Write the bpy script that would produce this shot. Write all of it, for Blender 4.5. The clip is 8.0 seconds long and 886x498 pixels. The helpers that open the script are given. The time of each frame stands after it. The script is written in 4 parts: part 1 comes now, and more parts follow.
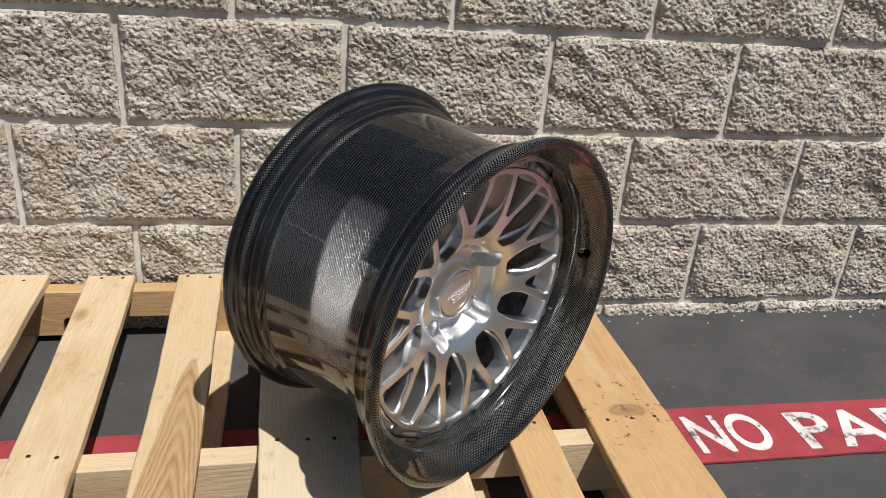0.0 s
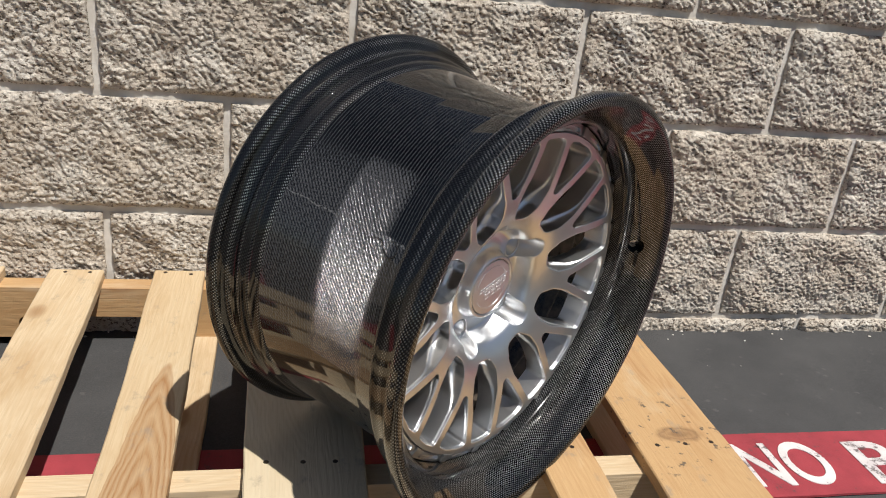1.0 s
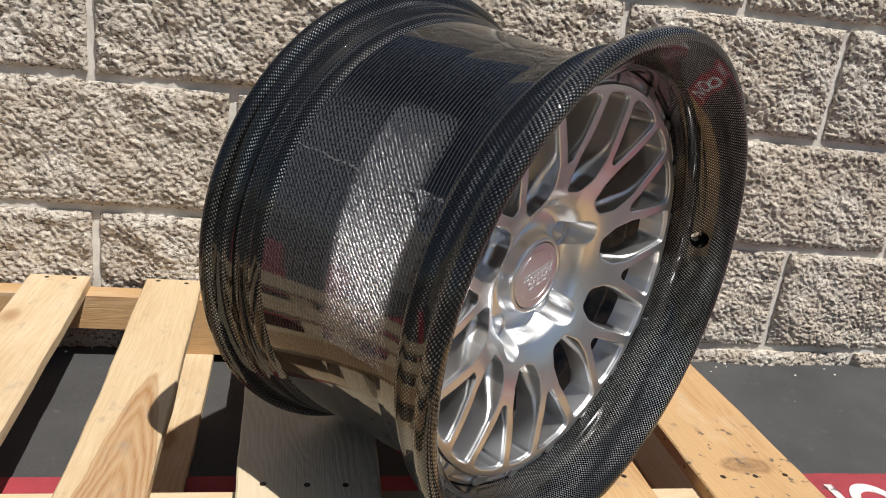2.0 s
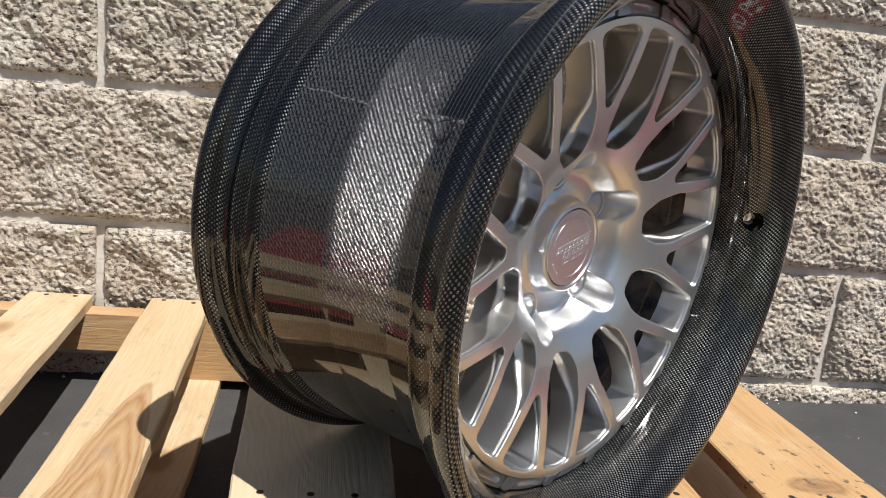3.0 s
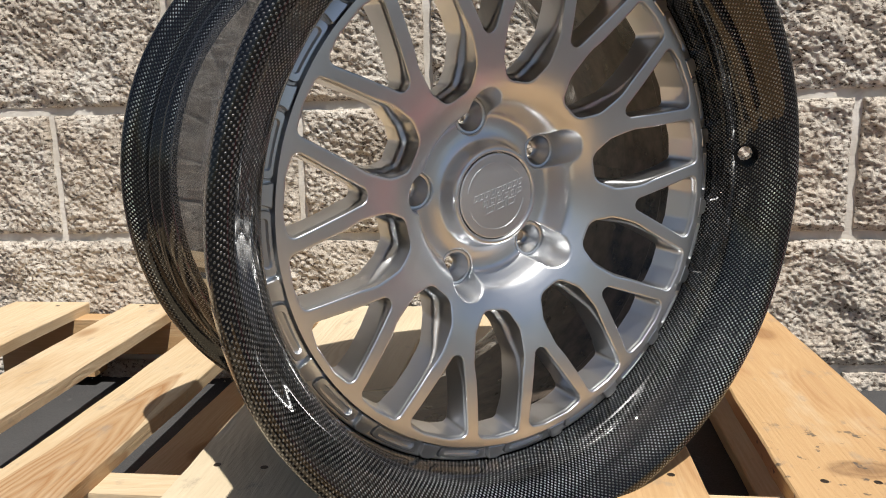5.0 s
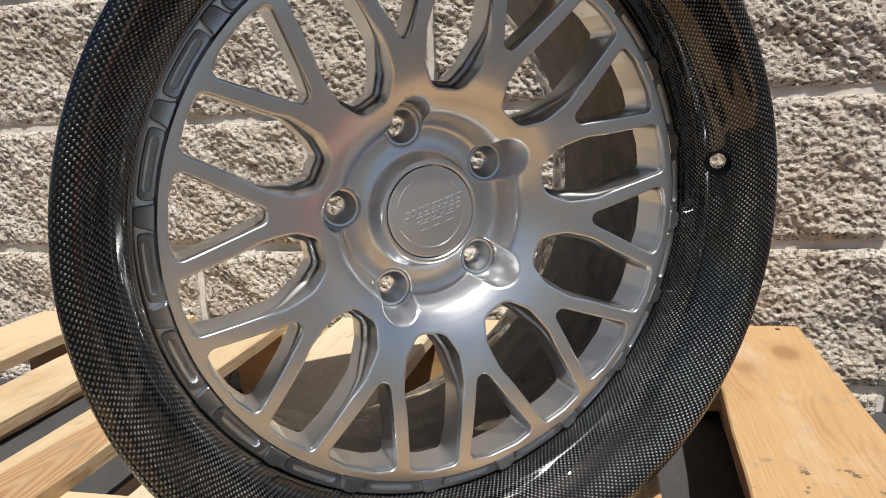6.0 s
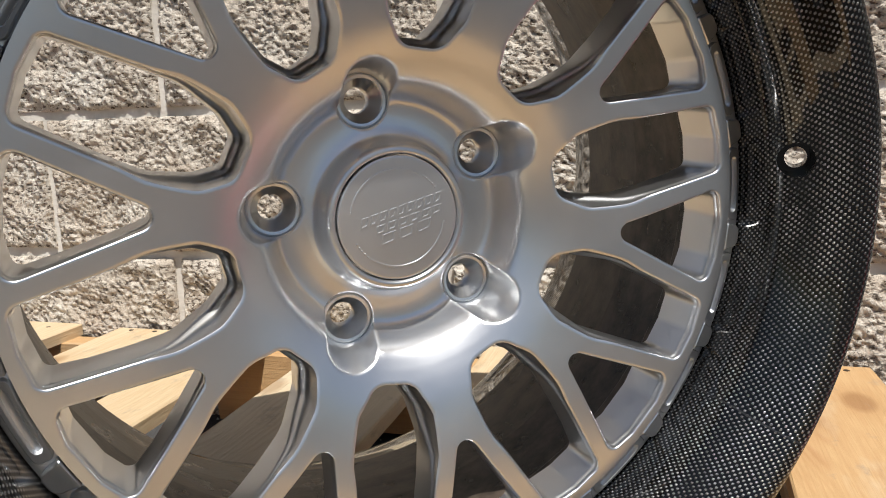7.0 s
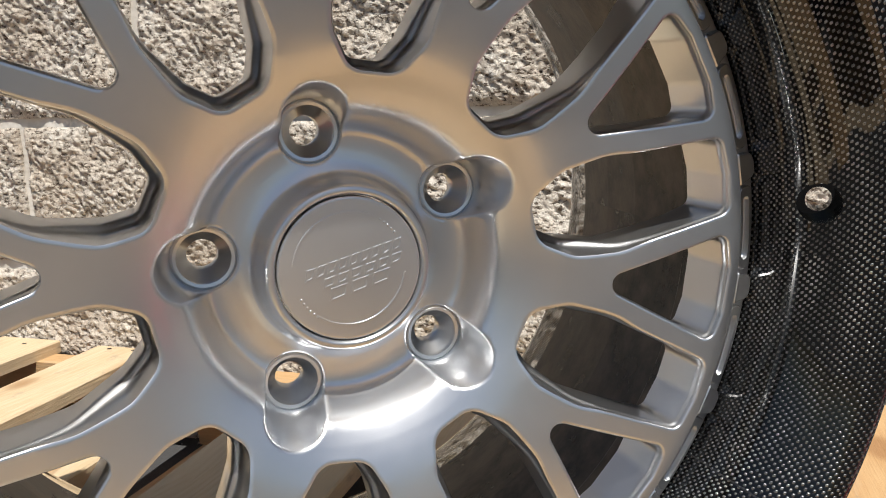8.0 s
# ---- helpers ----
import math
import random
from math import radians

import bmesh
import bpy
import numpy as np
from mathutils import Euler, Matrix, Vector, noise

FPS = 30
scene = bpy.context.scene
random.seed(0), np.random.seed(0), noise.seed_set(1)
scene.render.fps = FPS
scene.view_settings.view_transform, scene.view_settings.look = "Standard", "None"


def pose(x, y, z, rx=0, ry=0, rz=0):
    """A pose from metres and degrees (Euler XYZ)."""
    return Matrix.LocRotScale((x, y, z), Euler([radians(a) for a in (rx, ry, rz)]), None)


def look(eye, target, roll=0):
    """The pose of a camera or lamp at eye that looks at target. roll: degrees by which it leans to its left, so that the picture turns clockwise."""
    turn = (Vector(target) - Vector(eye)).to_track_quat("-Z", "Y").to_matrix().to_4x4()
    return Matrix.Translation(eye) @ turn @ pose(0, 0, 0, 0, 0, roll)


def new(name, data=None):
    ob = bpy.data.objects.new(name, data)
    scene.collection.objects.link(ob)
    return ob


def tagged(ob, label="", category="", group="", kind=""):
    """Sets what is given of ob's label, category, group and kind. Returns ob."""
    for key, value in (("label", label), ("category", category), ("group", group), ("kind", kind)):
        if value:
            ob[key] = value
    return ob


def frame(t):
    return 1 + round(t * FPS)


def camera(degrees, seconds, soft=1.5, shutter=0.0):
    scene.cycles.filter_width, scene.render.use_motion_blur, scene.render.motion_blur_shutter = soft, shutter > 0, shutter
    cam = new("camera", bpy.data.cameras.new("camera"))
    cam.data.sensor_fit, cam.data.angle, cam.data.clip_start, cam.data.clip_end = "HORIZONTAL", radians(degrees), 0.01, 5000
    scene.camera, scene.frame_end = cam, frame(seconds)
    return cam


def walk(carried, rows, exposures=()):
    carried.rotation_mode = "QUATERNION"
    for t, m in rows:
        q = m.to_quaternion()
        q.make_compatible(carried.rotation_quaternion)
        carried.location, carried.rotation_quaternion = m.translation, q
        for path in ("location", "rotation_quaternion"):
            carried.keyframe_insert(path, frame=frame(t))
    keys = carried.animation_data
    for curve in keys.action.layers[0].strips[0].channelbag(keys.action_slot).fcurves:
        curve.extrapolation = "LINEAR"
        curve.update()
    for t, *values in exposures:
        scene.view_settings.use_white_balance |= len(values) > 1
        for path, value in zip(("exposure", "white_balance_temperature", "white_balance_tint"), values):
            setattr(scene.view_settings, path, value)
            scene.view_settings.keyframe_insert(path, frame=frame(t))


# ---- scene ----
from mathutils import geometry

cam = camera(59.59, 8.0, soft=1.0)
PATH = [
    (0, (-0.4997, -1.4935, 0.8724), (-0.1255, 0.2844, 0.0363), 4.67),
    (0.5, (-0.5100, -1.4122, 0.8101), (-0.1098, 0.3735, 0.0031), 5.53),
    (1, (-0.5180, -1.3388, 0.7450), (-0.1043, 0.4598, -0.0256), 6.38),
    (1.5, (-0.5203, -1.2821, 0.6837), (-0.1053, 0.5381, -0.0337), 7.03),
    (3, (-0.4928, -1.1887, 0.4999), (-0.1735, 0.7361, 0.0600), 6.07),
    (3.5, (-0.4584, -1.1783, 0.4657), (-0.2417, 0.7700, 0.0692), 4.29),
    (4, (-0.3946, -1.1727, 0.4449), (-0.3225, 0.7886, 0.0604), 2.15),
    (4.5, (-0.3219, -1.1753, 0.4416), (-0.4100, 0.7860, 0.0597), 0.22),
    (6, (-0.1364, -1.1124, 0.4435), (-0.5969, 0.7987, 0.0756), -2.79),
    (6.5, (-0.1307, -1.0337, 0.4299), (-0.6268, 0.8736, 0.0888), -2.25),
    (7, (-0.1390, -0.9558, 0.4194), (-0.6834, 0.9384, 0.0800), -1.84),
    (7.5, (-0.1385, -0.9111, 0.4239), (-0.7201, 0.9727, 0.0877), -1.51),
    (8, (-0.1327, -0.8865, 0.4354), (-0.7073, 0.9979, 0.0906), -1.49),
]
walk(cam, [(t, look(eye, target, roll)) for t, eye, target, roll in PATH],
     exposures=((0, -0.10), (1.5, 0.0), (3.5, 0.20), (4.5, 0.16), (6.0, 0.06), (8, 0.22)))

# ---- light ----
SUN_DIR = Vector((0.24, -0.41, 1.0)).normalized()
world = bpy.data.worlds.new("sky")
scene.world = world
world.use_nodes = True
wn = world.node_tree
wn.nodes.clear()
sky = wn.nodes.new("ShaderNodeTexSky")
sky.sky_type = "NISHITA"
sky.sun_disc = False
sky.sun_elevation = math.asin(SUN_DIR.z)
sky.sun_rotation = math.atan2(SUN_DIR.x, SUN_DIR.y)
sky.air_density, sky.dust_density, sky.ozone_density = 1.0, 1.5, 1.0
bg = wn.nodes.new("ShaderNodeBackground")
bg.inputs["Strength"].default_value = 0.058
wout = wn.nodes.new("ShaderNodeOutputWorld")
wn.links.new(sky.outputs[0], bg.inputs["Color"])
wn.links.new(bg.outputs[0], wout.inputs["Surface"])
sun_data = bpy.data.lights.new("sun", "SUN")
sun_data.energy = 5.0
sun_data.angle = radians(0.55)
sun_data.color = (1.0, 0.96, 0.895)
sun = new("sun", sun_data)
sun.matrix_world = look(SUN_DIR * 20, (0, 0, 0))


# ---- material tools ----
class Nodes:
    """A node material under construction."""

    def __init__(self, name):
        self.mat = bpy.data.materials.new(name)
        self.mat.use_nodes = True
        self.tree = self.mat.node_tree
        self.tree.nodes.clear()
        self.out = self.tree.nodes.new("ShaderNodeOutputMaterial")
        self.bsdf = self.tree.nodes.new("ShaderNodeBsdfPrincipled")
        self.link(self.bsdf.outputs[0], self.out.inputs["Surface"])

    def link(self, a, b):
        self.tree.links.new(a, b)

    def put(self, socket, value):
        if isinstance(value, bpy.types.NodeSocket):
            self.link(value, socket)
        elif isinstance(value, tuple) and len(value) == 3 and socket.type == "RGBA":
            socket.default_value = (*value, 1)
        else:
            socket.default_value = value

    def set(self, **kw):
        names = {"color": "Base Color", "rough": "Roughness", "metal": "Metallic", "normal": "Normal", "coat": "Coat Weight",
                 "coat_rough": "Coat Roughness", "spec": "Specular IOR Level", "coat_normal": "Coat Normal", "aniso": "Anisotropic"}
        for k, v in kw.items():
            self.put(self.bsdf.inputs[names[k]], v)
        return self.mat

    def coords(self, kind="Object"):
        return self.tree.nodes.new("ShaderNodeTexCoord").outputs[kind]

    def random(self):
        return self.tree.nodes.new("ShaderNodeObjectInfo").outputs["Random"]

    def mapping(self, vec, scale=(1, 1, 1), loc=None, rot=(0, 0, 0)):
        n = self.tree.nodes.new("ShaderNodeMapping")
        self.link(vec, n.inputs["Vector"])
        n.inputs["Scale"].default_value = scale
        n.inputs["Rotation"].default_value = rot
        if loc is not None:
            self.put(n.inputs["Location"], loc)
        return n.outputs[0]

    def noise(self, vec, scale, detail=4, rough=0.55, distort=0.0):
        n = self.tree.nodes.new("ShaderNodeTexNoise")
        self.link(vec, n.inputs["Vector"])
        n.inputs["Scale"].default_value = scale
        n.inputs["Detail"].default_value = detail
        n.inputs["Roughness"].default_value = rough
        n.inputs["Distortion"].default_value = distort
        return n.outputs["Fac"]

    def voronoi(self, vec, scale, feature="F1", what="Distance"):
        n = self.tree.nodes.new("ShaderNodeTexVoronoi")
        n.feature = feature
        self.link(vec, n.inputs["Vector"])
        n.inputs["Scale"].default_value = scale
        return n.outputs[what]

    def wave(self, vec, scale, distort, detail=2, dscale=1.0):
        n = self.tree.nodes.new("ShaderNodeTexWave")
        self.link(vec, n.inputs["Vector"])
        n.inputs["Scale"].default_value = scale
        n.inputs["Distortion"].default_value = distort
        n.inputs["Detail"].default_value = detail
        n.inputs["Detail Scale"].default_value = dscale
        return n.outputs["Fac"]

    def ramp(self, fac, *stops):
        n = self.tree.nodes.new("ShaderNodeValToRGB")
        self.put(n.inputs[0], fac)
        e = n.color_ramp.elements
        while len(e) < len(stops):
            e.new(0.5)
        for el, (pos, col) in zip(e, stops):
            el.position = pos
            el.color = (*col, 1) if isinstance(col, tuple) else (col, col, col, 1)
        return n.outputs[0]

    def mix(self, fac, a, b, blend="MIX"):
        n = self.tree.nodes.new("ShaderNodeMix")
        n.data_type = "RGBA"
        n.blend_type = blend
        self.put(n.inputs[0], fac)
        self.put(n.inputs[6], a)
        self.put(n.inputs[7], b)
        return n.outputs[2]

    def math(self, op, a, b=0.0, c=0.0):
        n = self.tree.nodes.new("ShaderNodeMath")
        n.operation = op
        self.put(n.inputs[0], a)
        self.put(n.inputs[1], b)
        self.put(n.inputs[2], c)
        return n.outputs[0]

    def split(self, vec):
        n = self.tree.nodes.new("ShaderNodeSeparateXYZ")
        self.link(vec, n.inputs[0])
        return n.outputs

    def join(self, x, y, z):
        n = self.tree.nodes.new("ShaderNodeCombineXYZ")
        for s, v in zip(n.inputs, (x, y, z)):
            self.put(s, v)
        return n.outputs[0]

    def bump(self, height, strength=0.5, distance=0.001, normal=None):
        n = self.tree.nodes.new("ShaderNodeBump")
        self.link(height, n.inputs["Height"])
        n.inputs["Strength"].default_value = strength
        n.inputs["Distance"].default_value = distance
        if normal is not None:
            self.link(normal, n.inputs["Normal"])
        return n.outputs[0]


# ---- materials ----
def split_face_material():
    m = Nodes("split_face_concrete")
    co = m.mapping(m.coords(), loc=m.join(m.math("MULTIPLY", m.random(), 7.0), 0.0, m.math("MULTIPLY", m.random(), 3.0)))
    fine = m.noise(co, 380, 4, 0.7)
    mid = m.noise(co, 120, 5, 0.65)
    wide = m.noise(co, 9, 3, 0.5)
    base = m.ramp(mid, (0.30, (0.42, 0.34, 0.27)), (0.45, (0.74, 0.67, 0.58)), (0.6, (0.84, 0.80, 0.72)), (0.75, (0.88, 0.86, 0.80)))
    grit = m.ramp(fine, (0.35, (0.38, 0.32, 0.26)), (0.5, (0.74, 0.68, 0.60)), (0.68, (0.88, 0.86, 0.80)))
    col = m.mix(0.5, base, grit)
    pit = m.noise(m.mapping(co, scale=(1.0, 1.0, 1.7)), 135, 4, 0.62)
    # Dark brown paints the shade of the pits, which the bump also sinks.
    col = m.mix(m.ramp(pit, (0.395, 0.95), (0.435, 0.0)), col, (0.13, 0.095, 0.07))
    stain = m.ramp(wide, (0.42, (0.80, 0.72, 0.64)), (0.6, (1.0, 1.0, 1.0)))
    col = m.mix(0.55, col, stain, "MULTIPLY")
    col = m.mix(m.math("MULTIPLY", m.random(), 0.2), col, (0.64, 0.55, 0.45))
    h = m.math("ADD", mid, m.math("MULTIPLY", fine, 0.6))
    h = m.math("ADD", h, m.math("MULTIPLY", m.ramp(pit, (0.34, 0.0), (0.5, 1.0)), 0.8))
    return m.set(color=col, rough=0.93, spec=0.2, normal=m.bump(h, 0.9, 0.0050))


def mortar_material():
    m = Nodes("mortar")
    co = m.coords()
    n1, n2 = m.noise(co, 220, 4, 0.6), m.noise(co, 18, 4)
    col = m.mix(m.ramp(n2, (0.4, 0.0), (0.65, 1.0)), (0.60, 0.56, 0.50), (0.76, 0.73, 0.68))
    return m.set(color=col, rough=0.95, spec=0.2, normal=m.bump(n1, 0.7, 0.002))


def asphalt_material():
    m = Nodes("asphalt")
    co = m.coords()
    n1, n2, n3 = m.noise(co, 420, 3, 0.7), m.noise(co, 5, 5, 0.6), m.noise(co, 60, 4)
    specks = m.voronoi(co, 150, what="Color")
    light = m.ramp(m.split(specks)[0], (0.988, 0.0), (0.995, 1.0))
    col = m.ramp(n2, (0.3, (0.040, 0.040, 0.042)), (0.7, (0.072, 0.071, 0.072)))
    col = m.mix(m.ramp(n1, (0.4, 0.0), (0.7, 0.5)), col, (0.10, 0.10, 0.10))
    col = m.mix(m.math("MULTIPLY", light, 0.10), col, (0.32, 0.31, 0.30))
    h = m.math("ADD", n1, n3)
    return m.set(color=col, rough=0.88, spec=0.35, normal=m.bump(h, 0.6, 0.002))


def paint_material(name, col_a, col_b, worn):
    m = Nodes(name)
    co = m.coords()
    n1, n2, n3 = m.noise(co, 380, 3, 0.7), m.noise(co, 14, 5, 0.65), m.noise(co, 90, 4, 0.65)
    col = m.mix(m.ramp(n2, (0.35, 0.0), (0.65, 1.0)), col_a, col_b)
    chip = m.math("ADD", m.math("MULTIPLY", n3, 0.6), m.math("MULTIPLY", n2, 0.4))
    col = m.mix(m.ramp(chip, (worn, 0.0), (worn + 0.07, 0.85)), col, (0.085, 0.06, 0.06))
    return m.set(color=col, rough=0.75, spec=0.35, normal=m.bump(n1, 0.6, 0.0015))


def wood_material(name, pale, mid, dark, figure=None, scar=None):
    """Sawn softwood, its grain along y. figure: x and y of the tip of a flame of heartwood, and its half width; scar: x and y of a large knot with scuffs."""
    m = Nodes(name)
    rnd = m.random()
    own = m.coords()
    co = m.mapping(own, loc=m.join(m.math("MULTIPLY", rnd, 3.1), m.math("MULTIPLY", rnd, 9.7), m.math("MULTIPLY", rnd, 1.7)))
    warp = m.noise(m.mapping(co, scale=(9, 2.2, 9)), 1.0, 3, 0.5)
    xyz = m.split(co)
    bent = m.join(m.math("ADD", xyz[0], m.math("MULTIPLY", warp, 0.16)), m.math("MULTIPLY", xyz[1], 0.06), m.math("ADD", xyz[2], m.math("MULTIPLY", warp, 0.05)))
    rings = m.wave(bent, 34, 2.0, 2, 1.5)
    fibre = m.noise(m.mapping(co, scale=(420, 9, 420)), 1.0, 4, 0.65)
    blotch = m.noise(m.mapping(co, scale=(11, 3.5, 11)), 1.0, 5, 0.62)
    col = m.mix(m.ramp(rings, (0.45, 0.0), (0.95, 0.14)), pale, mid)
    heart = m.ramp(warp, (0.60, 0.0), (0.66, 0.7))
    col = m.mix(m.math("MULTIPLY", heart, m.ramp(rings, (0.2, 0.25), (0.9, 0.75))), col, dark)
    if figure:
        fx, fy, half = figure
        x, y, _ = m.split(own)
        wob = m.math("MULTIPLY", m.math("SUBTRACT", m.noise(m.mapping(own, scale=(30, 8, 30)), 1.0, 3), 0.5), 0.016)
        dx = m.math("DIVIDE", m.math("ADD", m.math("SUBTRACT", x, fx), wob), half)
        depth = m.math("SUBTRACT", m.math("SUBTRACT", fy, y), m.math("MULTIPLY", m.math("POWER", m.math("ABSOLUTE", dx), 1.6), 0.24))
        flame = m.ramp(m.math("MULTIPLY", depth, 10.0), (0.0, 0.0), (0.12, 1.0))
        lines = m.math("FRACT", m.math("ADD", m.math("MULTIPLY", depth, 19.0), m.math("MULTIPLY", wob, 26.0)))
        col = m.mix(m.math("MULTIPLY", flame, m.ramp(lines, (0.0, 0.85), (0.5, 0.5), (0.9, 0.95))), col, dark)
    col = m.mix(m.ramp(fibre, (0.40, 0.34), (0.62, 0.0)), col, mid)
    col = m.mix(m.ramp(blotch, (0.52, 0.0), (0.70, 0.75)), col, mid)
    col = m.mix(m.ramp(blotch, (0.30, 0.45), (0.42, 0.0)), col, (0.62, 0.53, 0.39))
    knot = m.voronoi(m.mapping(co, scale=(7.5, 4.2, 7.5)), 1.0)
    col = m.mix(m.ramp(knot, (0.085, 0.9), (0.14, 0.0)), col, (0.24, 0.12, 0.055))
    col = m.mix(m.ramp(knot, (0.10, 0.5), (0.28, 0.0)), col, mid)
    if scar:
        x, y, _ = m.split(own)
        dx, dy = m.math("DIVIDE", m.math("SUBTRACT", x, scar[0]), 0.030), m.math("DIVIDE", m.math("SUBTRACT", y, scar[1]), 0.015)
        away = m.math("ADD", m.math("SQRT", m.math("ADD", m.math("MULTIPLY", dx, dx), m.math("MULTIPLY", dy, dy))), m.math("MULTIPLY", m.math("SUBTRACT", m.noise(own, 60, 3), 0.5), 0.9))
        col = m.mix(m.ramp(m.math("MULTIPLY", away, 0.2), (0.05, 0.85), (0.13, 0.45), (0.17, 0.75), (0.26, 0.0)), col, (0.23, 0.13, 0.065))
        scuff = m.math("MULTIPLY", m.ramp(m.noise(own, 75, 4, 0.6), (0.60, 0.0), (0.66, 1.0)), m.ramp(m.math("MULTIPLY", away, 0.1), (0.45, 1.0), (0.75, 0.0)))
        col = m.mix(m.math("MULTIPLY", scuff, 0.85), col, (0.075, 0.065, 0.06))
    grime = m.noise(m.mapping(co, scale=(1, 0.6, 1)), 32, 5, 0.7)
    col = m.mix(m.ramp(grime, (0.585, 0.0), (0.72, 0.55)), col, (0.27, 0.225, 0.18))
    h = m.math("ADD", fibre, m.math("MULTIPLY", rings, 0.25))
    return m.set(color=col, rough=0.72, spec=0.3, normal=m.bump(h, 0.6, 0.0014))


def cell(m, x):
    """Rounded profile of a tow across one cell."""
    f = m.math("SUBTRACT", m.math("MULTIPLY", m.math("FRACT", x), 2.0), 1.0)
    return m.math("SQRT", m.math("MAXIMUM", m.math("SUBTRACT", 1.0, m.math("MULTIPLY", f, f)), 0.0))


def weave_dots(m, uv, size):
    """Crowns of the upper tows of a plain weave with tows of that width: short slanted dashes, staggered row by row."""
    x, y, _ = m.split(m.mapping(uv, scale=(1 / size, 1 / size, 1)))
    x = m.math("ADD", x, m.math("MULTIPLY", y, 0.30))
    k = m.math("FLOORED_MODULO", m.math("ADD", m.math("FLOOR", x), m.math("FLOOR", y)), 2.0)
    up = m.math("LESS_THAN", k, 0.5)
    crown = m.math("MULTIPLY", cell(m, x), cell(m, y))
    return m.math("MULTIPLY", crown, up), crown


def carbon_weave_material(name, banded):
    """Gloss weave; up to the length banded along the profile the cloth shows in rows between plain black bands."""
    m = Nodes(name)
    uv = m.coords("UV")
    wob = m.noise(m.mapping(uv, scale=(22, 22, 1)), 1.0, 2)
    x, y, _ = m.split(uv)
    uv2 = m.join(m.math("ADD", x, m.math("MULTIPLY", wob, 0.006)), m.math("ADD", y, m.math("MULTIPLY", wob, 0.004)), 0.0)
    dots, crown = weave_dots(m, uv2, 0.0019)
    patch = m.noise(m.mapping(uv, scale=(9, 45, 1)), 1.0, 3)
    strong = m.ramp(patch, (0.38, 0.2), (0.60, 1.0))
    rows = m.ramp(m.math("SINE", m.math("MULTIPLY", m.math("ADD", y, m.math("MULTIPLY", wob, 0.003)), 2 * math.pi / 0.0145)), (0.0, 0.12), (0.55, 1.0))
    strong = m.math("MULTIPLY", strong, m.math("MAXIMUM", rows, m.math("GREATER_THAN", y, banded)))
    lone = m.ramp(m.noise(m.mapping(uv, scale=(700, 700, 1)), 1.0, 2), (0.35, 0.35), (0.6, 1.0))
    # Tow crowns are pale metal; their patchy glints are painted into the colour.
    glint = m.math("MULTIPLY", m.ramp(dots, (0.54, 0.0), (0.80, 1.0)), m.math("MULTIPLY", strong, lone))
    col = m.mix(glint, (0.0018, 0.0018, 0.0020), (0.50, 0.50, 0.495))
    h = m.math("ADD", dots, m.math("MULTIPLY", crown, 0.35))
    slant = m.math("ADD", x, m.math("MULTIPLY", m.math("SUBTRACT", wob, 0.5), 0.004))
    join = m.ramp(m.math("MULTIPLY", m.math("ABSOLUTE", m.math("SUBTRACT", slant, 1.3135)), 100.0), (0.03, 1.0), (0.08, 0.0))
    col = m.mix(m.math("MULTIPLY", join, 0.8), col, (0.028, 0.028, 0.03))
    h = m.math("ADD", h, m.math("MULTIPLY", join, 0.3))
    m.bsdf.inputs["Coat IOR"].default_value = 1.5
    coat_h = m.noise(m.mapping(uv, scale=(90, 90, 1)), 1.0, 3)
    return m.set(color=col, metal=m.ramp(dots, (0.55, 0.0), (0.7, 1.0)), rough=0.33, spec=0.05, normal=m.bump(h, 1.0, 0.0007), coat=1.0, coat_rough=0.012,
                 coat_normal=m.bump(coat_h, 0.03, 0.0005))


def gloss_resin_material():
    m = Nodes("gloss_resin")
    n1 = m.noise(m.coords(), 420, 3)
    return m.set(color=m.ramp(n1, (0.4, (0.006, 0.006, 0.007)), (0.7, (0.03, 0.03, 0.03))), rough=0.10, spec=0.6, normal=m.bump(n1, 0.3, 0.0006))


def carbon_lining_material():
    """Inside of the barrel: dull, unpolished resin over the cloth; its brown blotches paint in vague reflections."""
    m = Nodes("carbon_lining")
    uv = m.coords("UV")
    n1, n2 = m.noise(m.mapping(uv, scale=(28, 40, 1)), 1.0, 5, 0.6), m.noise(m.mapping(uv, scale=(500, 500, 1)), 1.0, 3)
    col = m.mix(m.ramp(n1, (0.42, 0.0), (0.62, 1.0)), (0.010, 0.008, 0.0065), (0.085, 0.066, 0.052))
    return m.set(color=col, rough=m.ramp(n1, (0.3, 0.22), (0.7, 0.42)), spec=0.5, normal=m.bump(m.math("ADD", n1, m.math("MULTIPLY", n2, 0.15)), 0.35, 0.0015))


